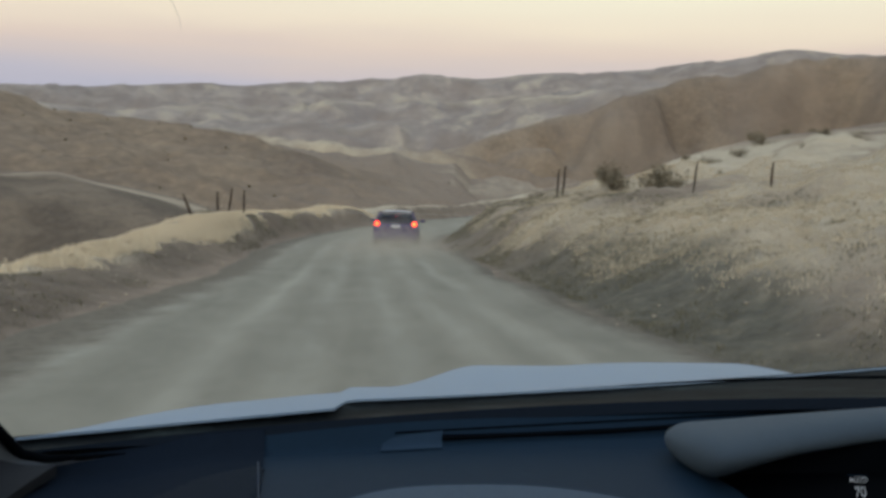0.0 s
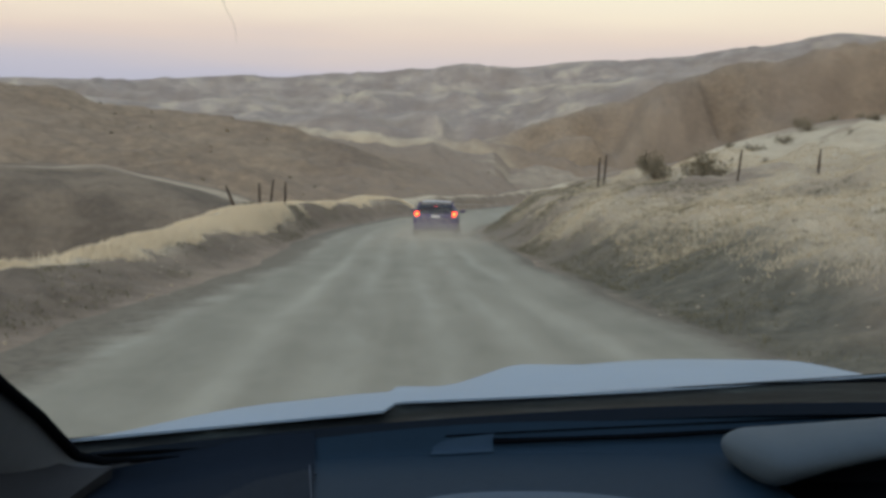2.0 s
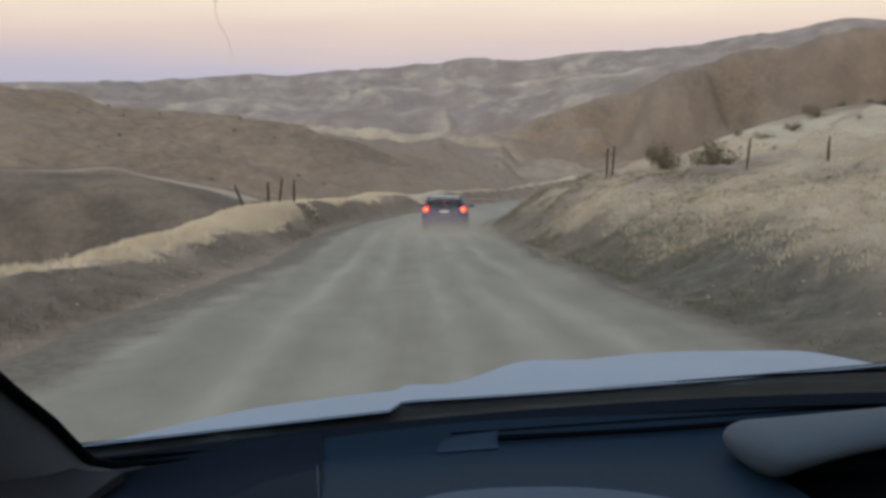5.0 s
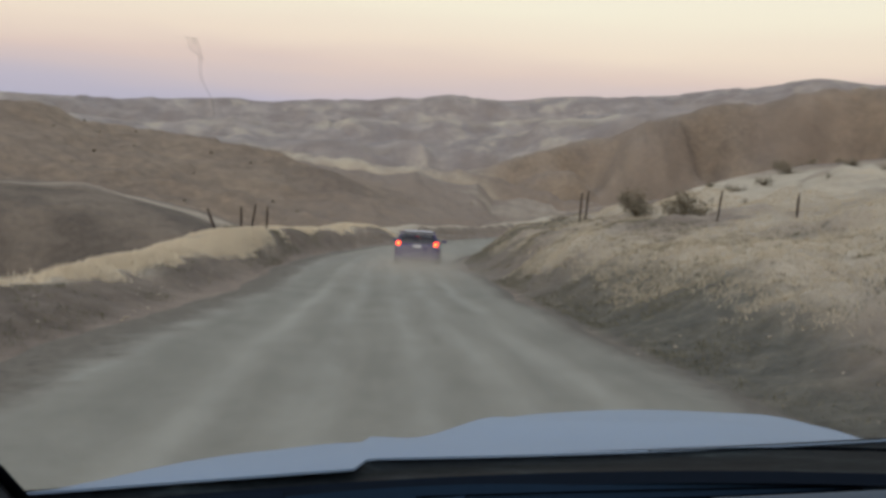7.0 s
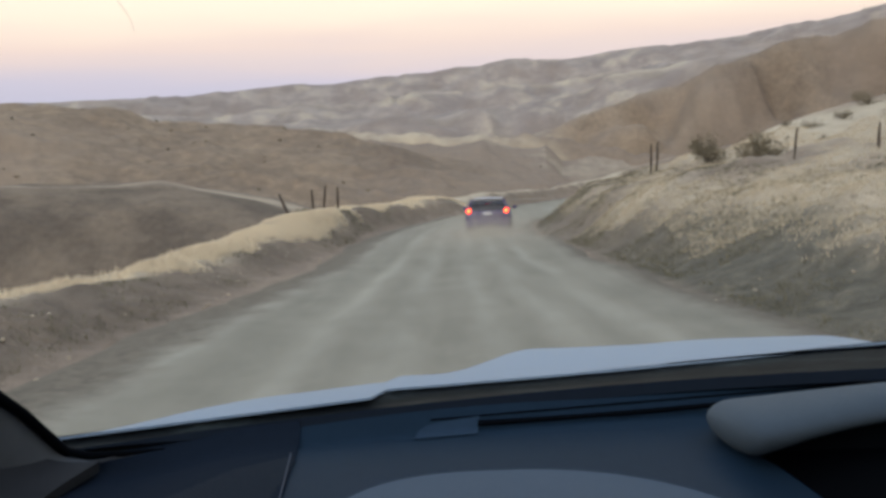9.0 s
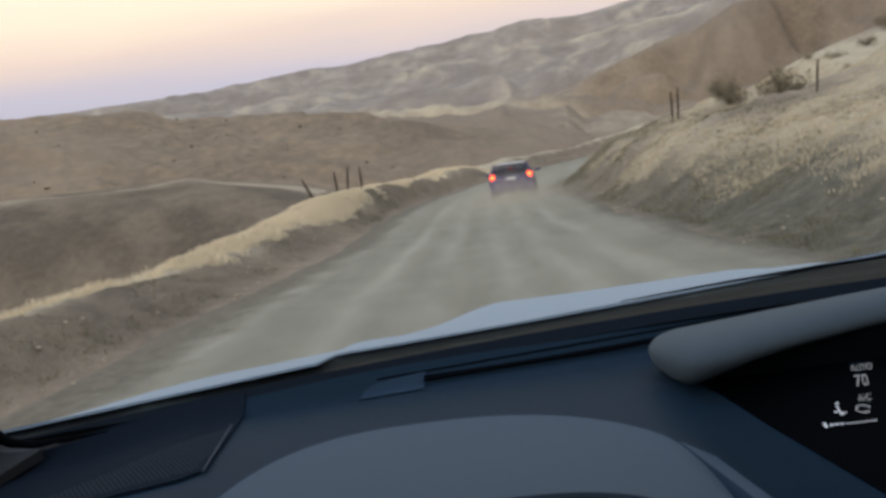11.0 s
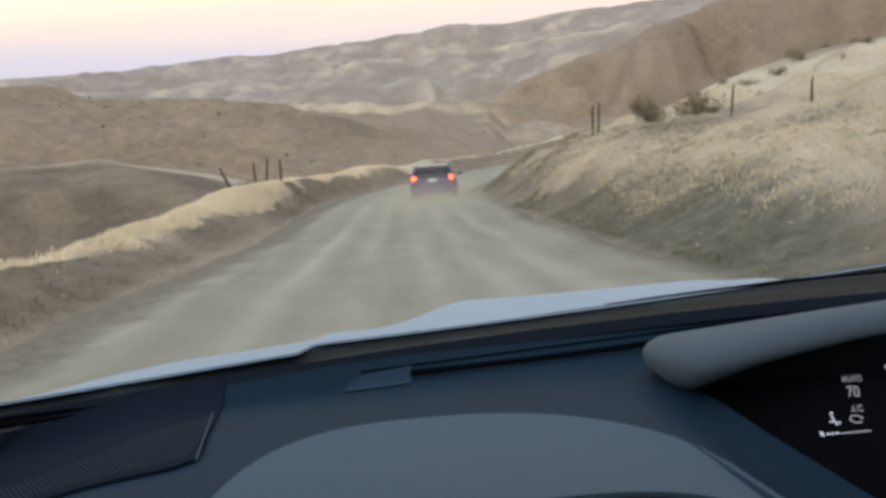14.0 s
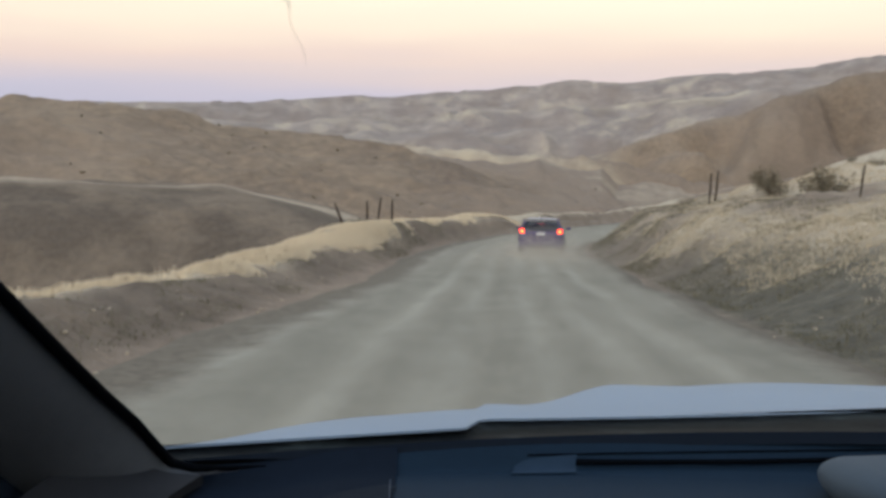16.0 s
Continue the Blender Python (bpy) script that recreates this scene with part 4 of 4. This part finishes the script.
# ---- car ahead ----
def build_lead(x, y):
    z = float(road_z(np.array(y))) + 0.02
    car = tagged(new("car"), "dusty violet-blue hatchback with lit brake lamps on the gravel road", "car")
    car.matrix_world = pose(x, y, z, -math.degrees(math.atan(S - 0.0006 * y)), 0, -5) @ Matrix.Diagonal((1.02, 0.96, 0.91, 1))
    # body: cross-sections from the tail to the nose
    stations = ((-0.03, 0.74, 0.36, 0.80), (0.0, 0.82, 0.28, 0.90), (0.10, 0.87, 0.22, 1.00), (0.5, 0.89, 0.20, 1.03), (1.4, 0.89, 0.19, 0.99), (2.6, 0.89, 0.19, 0.96), (3.4, 0.87, 0.20, 0.88), (4.0, 0.80, 0.26, 0.74), (4.25, 0.64, 0.36, 0.62))
    rings = []
    for yy, w, z0, z1 in stations:
        h = z1 - z0
        half = [(w * 0.55, z0), (w * 0.92, z0 + 0.05 * h), (w * 0.99, z0 + 0.3 * h), (w, z0 + 0.55 * h), (w * 0.97, z0 + 0.8 * h), (w * 0.90, z0 + 0.97 * h), (w * 0.6, z1)]
        rings.append([(a, yy, b) for a, b in half] + [(-a, yy, b) for a, b in half[::-1]])
    part("body", loft(rings), VIOLET, car)
    cab = []
    for yy, w0, w1, z0, z1 in ((0.08, 0.79, 0.74, 0.96, 1.00), (0.26, 0.80, 0.66, 0.96, 1.23), (0.50, 0.81, 0.58, 0.96, 1.44), (1.1, 0.82, 0.56, 0.95, 1.51), (1.8, 0.82, 0.56, 0.94, 1.49), (2.4, 0.82, 0.60, 0.92, 1.34), (3.25, 0.80, 0.72, 0.87, 0.91)):
        half = [(w0, z0), (w0 - 0.02, z0 + 0.35 * (z1 - z0)), (w1 + 0.03, z0 + 0.85 * (z1 - z0)), (w1 - 0.05, z1 - 0.005), (w1 * 0.5, z1 + 0.01)]
        cab.append([(a, yy, b) for a, b in half] + [(-a, yy, b) for a, b in half[::-1]])
    part("cabin_glass", loft(cab), DARKGLASS, car, "dark cabin glass")

    def roof(u, v):
        s = (u - 0.5) * 2
        yy = 0.46 + 1.9 * v
        zz = float(np.interp(yy, [0.3, 0.42, 1.1, 1.8, 2.4], [1.43, 1.45, 1.525, 1.505, 1.35]))
        return s * 0.55, yy, zz - 0.03 * s * s
    part("roof", grid(roof, 12, 14, -0.02), ROOF, car, "pale sky-lit roof")
    wing = part("spoiler", box(-0.68, 0.02, 1.445, 0.68, 0.26, 1.467, 0.009), DARKGLASS, car, "thin raised rear wing")
    for s in (-1, 1):
        part("wing_end", box(s * 0.675 - 0.012, 0.02, 1.34, s * 0.675 + 0.012, 0.26, 1.50, 0.006), VIOLET, wing)
        part("rear_pillar", tube([(s * 0.80, 0.08, 0.97), (s * 0.69, 0.28, 1.23), (s * 0.58, 0.54, 1.45)], [0.065, 0.055, 0.05], 8), VIOLET, car)
        lamp = part("brake_lamp", box(s * 0.72 - 0.08, -0.06, 0.875, s * 0.72 + 0.08, 0.14, 1.055, 0.04, 3), LAMP, car, "lit red brake lamp")
        part("bulb", box(s * 0.71 - 0.042, -0.075, 0.915, s * 0.71 + 0.042, -0.05, 1.01, 0.01), LAMPCORE, lamp, "bright orange bulb")
        mirror = part("wing_mirror", box(s * 1.0 - 0.1, 2.35, 0.98, s * 1.0 + 0.1, 2.5, 1.12, 0.04, 3), VIOLET, car)
        part("mirror_arm", tube([(s * 0.84, 2.44, 0.98), (s * 0.93, 2.43, 1.03)], 0.025, 6), BLACK, mirror)
        for yy in (0.85, 3.35):
            build_wheel(car, "wheel", Matrix.Translation((s * 0.78, yy, 0.315)), 0.315, 0.2)
    part("high_brake_lamp", box(-0.07, 0.36, 1.25, 0.07, 0.44, 1.285, 0.01), HIGHLAMP, car, "dim red high brake lamp").matrix_basis = Matrix.Translation((0, -0.06, 0))
    part("number_plate", box(-0.16, -0.055, 0.80, 0.16, -0.02, 0.91, 0.008), PLATE, car, "pale plate")
    part("tailgate_line", box(-0.60, -0.048, 0.755, 0.60, -0.02, 0.765, 0.003), BLACK, car)
    part("rear_bumper", box(-0.84, -0.10, 0.24, 0.84, 0.12, 0.58, 0.07, 3), VIOLET, car)
    part("bumper_insert", box(-0.45, -0.106, 0.245, 0.45, -0.06, 0.30, 0.015), TYRE, car, "dusty black lower bumper")
    part("rear_wiper", tube([(0.0, 0.05, 1.02), (0.22, 0.12, 1.10)], 0.008, 6), BLACK, car)
    part("roof_aerial", tube([(0, 0.5, 1.45), (0, 0.42, 1.60)], [0.01, 0.006], 6), BLACK, car)
    return car


build_lead(1.33, 33.0)


# ---- fence ----
def fence_post(x, y, h, lean, turn, wide=0.06):
    bm = tube([(0, 0, -0.25), (0.004, 0, h * 0.4), (-0.006, 0.004, h * 0.8), (0, 0, h)], [wide, wide * 0.96, wide * 0.9, wide * 0.8], 8)
    for v in bm.verts:
        v.co += Vector((random.uniform(-1, 1), random.uniform(-1, 1), 0)) * 0.006
    ob = mesh_ob("fence_post", bm, WOOD)
    ob.matrix_world = pose(x, y, gz(x, y), lean * math.cos(turn), lean * math.sin(turn), 0)
    return tagged(ob, "weathered grey wooden fence post in dry grass", "fence post", "fence posts along the road")


random.seed(4)
for x, y, h, lean, turn in ((-6.1, 31.5, 0.95, 20, -1.57), (-5.7, 34.5, 0.95, 2, 0), (-5.4, 35.3, 1.05, 8, 1.5), (-4.9, 36.0, 1.0, 3, 1), (8.6, 37.0, 1.25, 2, 1), (8.9, 37.2, 1.3, 4, 2), (9.4, 23.5, 0.85, 5, 1.2), (10.2, 20.5, 0.8, 3, 0.4)):
    fence_post(x, y, h, lean, turn, 0.035 if 9 < x else 0.06)


# ---- shrubs ----
def shrub(x, y, size, tall=0.8):
    ob = tagged(new("shrub"), "grey-brown dry shrub on the grassy slope", "shrub", "shrubs on the slope")
    ob.matrix_world = pose(x, y, gz(x, y) - 0.05, 0, 0, random.uniform(0, 360))
    bm = bmesh.new()
    tips = []
    for k in range(16):
        a, e = random.uniform(0, math.tau), random.uniform(0.3, 1.4)
        ln = size * random.uniform(0.5, 1.0)
        tip = Vector((math.cos(a) * math.cos(e) * ln, math.sin(a) * math.cos(e) * ln, math.sin(e) * ln * tall))
        t = tube([(0, 0, 0), tip * 0.5 + Vector((0, 0, 0.08 * size)), tip], [0.02 * size + 0.006, 0.012 * size + 0.004, 0.004], 5)
        me = bpy.data.meshes.new("t")
        t.to_mesh(me)
        t.free()
        bm.from_mesh(me)
        bpy.data.meshes.remove(me)
        tips += [tip, tip * 0.8, tip * 0.62]
    part("branches", bm, TWIG, ob)
    n = 2200 if size > 0.8 and y < 32 else 700
    vs, fs = [], []
    for k in range(n):
        c = random.choice(tips) + Vector([random.gauss(0, 0.15) for _ in range(3)]) * size
        c.z = max(c.z, 0.03)
        u = Vector([random.gauss(0, 1) for _ in range(3)]).normalized() * size * random.uniform(0.02, 0.05)
        w = Vector([random.gauss(0, 1) for _ in range(3)]).normalized() * size * random.uniform(0.02, 0.06)
        b = len(vs)
        vs += [c - u, c + w, c + u, c - w]
        fs.append((b, b + 1, b + 2, b + 3))
    me = bpy.data.meshes.new("leaves")
    me.from_pydata(vs, [], fs)
    me.materials.append(SAGE)
    lv = new("leaves", me)
    lv.parent = ob
    return ob


random.seed(9)
for x, y, s in ((9.3, 31.0, 0.85), (10.1, 28.0, 1.05), (16.0, 44.0, 0.8), (21.0, 50.0, 1.0), (25.0, 55.0, 0.9), (30.0, 62.0, 1.2), (24.0, 40.0, 0.8),
                (33.0, 70.0, 1.2), (17.0, 58.0, 1.0), (13.0, 62.0, 1.1), (38.0, 74.0, 1.3), (20.0, 66.0, 1.0), (27.0, 72.0, 1.1), (9.6, 46.0, 0.8), (15.0, 70.0, 0.7), (17.5, 76.0, 0.8), (22.5, 78.0, 0.6), (24.5, 63.0, 0.6), (29.0, 79.0, 0.7), (33.5, 60.0, 0.6), (36.0, 66.0, 0.7), (19.5, 47.0, 0.45), (22.0, 57.0, 0.5), (14.5, 52.0, 0.45), (11.5, 57.0, 0.6), (31.5, 52.0, 0.6), (-5.7, 32.6, 0.45), (18.5, 36.0, 0.7),
                (12.6, 41.0, 0.5), (14.2, 38.5, 0.4), (16.6, 40.5, 0.55), (19.8, 42.5, 0.5), (22.4, 45.0, 0.6), (12.2, 33.0, 0.35), (15.0, 34.5, 0.4), (20.5, 38.0, 0.5), (26.5, 47.0, 0.6), (28.5, 50.5, 0.5), (17.8, 52.0, 0.5), (11.8, 49.0, 0.5)):
    shrub(x, y, s, 1.35 if s > 0.8 and y < 32 else 0.8)


# ---- grass and stones ----
def grass(name, count, place, label, low, high, seed, material=STRAW):
    rs = np.random.RandomState(seed)
    x, y = place(rs, count)
    z = ground_z(x, y)
    blades = 6
    n = count * blades
    bx = np.repeat(x, blades) + rs.normal(0, 0.07, n)
    by = np.repeat(y, blades) + rs.normal(0, 0.07, n)
    bz = np.repeat(z, blades) - 0.02
    h = rs.uniform(low, high, n) * np.repeat(rs.uniform(0.7, 1.2, count), blades)
    a, lean = rs.uniform(0, math.tau, n), rs.uniform(0.1, 0.6, n) * h
    wid = rs.uniform(0.0015, 0.004, n) * (1 + np.hypot(bx, by) / 14)
    tw = rs.uniform(0, math.tau, n)
    base = np.stack([bx, by, bz], -1)
    side = np.stack([np.cos(tw) * wid, np.sin(tw) * wid, 0 * wid], -1)
    mid = base + np.stack([np.cos(a) * lean * 0.35, np.sin(a) * lean * 0.35, h * 0.6], -1)
    tip = base + np.stack([np.cos(a) * lean, np.sin(a) * lean, h], -1)
    v = np.stack([base - side, base + side, mid + side * 0.8, tip, mid - side * 0.8], 1).reshape(-1, 3)
    f = (np.arange(n)[:, None] * 5 + np.array([[0, 1, 2, 3, 4]]))
    me = sheet(name, v, f, material)
    return tagged(new(name, me), label, "grass", kind="stuff")


def left_verge(rs, n):
    y = 3 + 52 * rs.rand(3 * n) ** 1.2
    d = 4.1 + np.abs(rs.normal(0, 1.4, 3 * n))
    x = road_x(y) - d
    share = cover(x, y)[:, 0] + 0.5 * fbm(x * 1.3, y * 0.8, 3)
    keep = np.argsort(rs.rand(3 * n) - 1.3 * share)[:n]
    return x[keep], y[keep]


def right_verge(rs, n):
    y = 3 + 58 * rs.rand(2 * n) ** 1.1
    d = 4.3 - 0.6 * smooth01(13, 26, y) + 12 * rs.rand(2 * n) ** 1.5
    x = road_x(y) + d
    share = cover(x, y)[:, 0]
    keep = np.argsort(rs.rand(2 * n) - 1.2 * share)[:n]
    return x[keep], y[keep]


grass("grass", 26000, left_verge, "bright straw-coloured dry grass on the road bank", 0.03, 0.15, 1, PALESTRAW)
grass("grass", 48000, right_verge, "straw-coloured dry grass on the slope", 0.03, 0.09, 2)


def bank_faces(rs, n):
    y = 3 + 42 * rs.rand(3 * n) ** 1.1
    side = np.where(rs.rand(3 * n) < 0.14, -1, 1)
    d = side * np.where(side < 0, 3.7 + 1.3 * rs.rand(3 * n), 3.5 + 5.5 * rs.rand(3 * n) ** 1.3)
    x = road_x(y) + d
    keep = np.argsort(-fbm(x * 0.8, y * 0.6, 4) + 1.8 * rs.rand(3 * n))[:n]
    return x[keep], y[keep]


grass("weeds", 15000, bank_faces, "low olive-brown dry weeds on the dirt banks", 0.02, 0.07, 5, WEED)


def far_scrub(count, seed):
    rs = np.random.RandomState(seed)
    az, rad = np.radians(rs.uniform(-30, 32, 3 * count)), np.exp(rs.uniform(math.log(150), math.log(900), 3 * count))
    x, y = rad * np.sin(az), rad * np.cos(az)
    keep = np.argsort(-fbm(x / 60, y / 60, 4) + 1.6 * rs.rand(3 * count))[:count]
    x, y = x[keep], y[keep]
    z = ground_z(x, y)
    k = 16
    size = np.repeat(rs.uniform(0.15, 0.5, count), k)
    n = count * k
    c = np.stack([np.repeat(x, k), np.repeat(y, k), np.repeat(z, k)], -1) + rs.normal(0, 0.45, (n, 3)) * size[:, None] * np.array([1, 1, 0.6])
    c[:, 2] += 0.3 * size
    u, w = rs.normal(0, 0.45, (n, 3)) * size[:, None], rs.normal(0, 0.45, (n, 3)) * size[:, None]
    v = np.stack([c - u, c + w, c + u, c - w], 1).reshape(-1, 3)
    me = sheet("scrub", v, np.arange(n * 4).reshape(-1, 4), SAGE)
    return tagged(new("scrub", me), "sparse low scrub scattered over the far hills", "scrub", kind="stuff")


far_scrub(240, 21)


def dust(count, seed):
    """Fine dust that the car ahead has stirred up over the road."""
    rs = np.random.RandomState(seed)
    back = 13.0 * rs.rand(count) ** 1.6
    y = 32.9 - back
    x = 1.35 - 0.035 * back + rs.normal(0, 1, count) * (0.85 + 0.075 * back)
    h = rs.exponential(1, count) * (0.27 + 0.015 * back)
    z = ground_z(x, y) + 0.08 + np.clip(h, 0, 1.3)
    size = rs.uniform(0.0026, 0.0052, count) * (y / 30)
    c = np.stack([x, y, z], -1)
    u, w = rs.normal(0, 1, (count, 3)) * size[:, None], rs.normal(0, 1, (count, 3)) * size[:, None]
    v = np.stack([c - u, c + w, c + u, c - w], 1).reshape(-1, 3)
    me = sheet("dust", v, np.arange(count * 4).reshape(-1, 4), DUST)
    return tagged(new("dust", me), "thin pale dust hanging low over the gravel road", "dust", kind="stuff")


dust(160000, 33)


def stone_mesh(k):
    bm = bmesh.new()
    bmesh.ops.create_icosphere(bm, subdivisions=2, radius=1)
    for v in bm.verts:
        v.co *= 0.75 + 0.35 * noise.noise(v.co * 1.4 + Vector((k * 7, 0, 0)))
        v.co.z *= 0.6
    me = bpy.data.meshes.new("stone")
    bm.to_mesh(me)
    bm.free()
    me.materials.append(STONE)
    return me


random.seed(12)
stones = [stone_mesh(k) for k in range(4)]
for k in range(260):
    y = random.uniform(4, 30)
    d = -random.uniform(3.1, 4.7) if random.random() < 0.75 else random.uniform(3.1, 4.5)
    x = float(road_x(np.array(y))) + d
    ob = new("stone", random.choice(stones))
    s = random.choice((0.012, 0.014, 0.016, 0.02, 0.026, 0.036))
    ob.matrix_world = pose(x, y, max(gz(x, y), float(road_z(np.array(y))) - 0.02) + s * 0.2, 0, 0, random.uniform(0, 360)) @ Matrix.Diagonal((s, s * random.uniform(0.7, 1.3), s, 1))
    tagged(ob, "small pale stone on the road's dirt edge", "stone", "stones along the road edge")
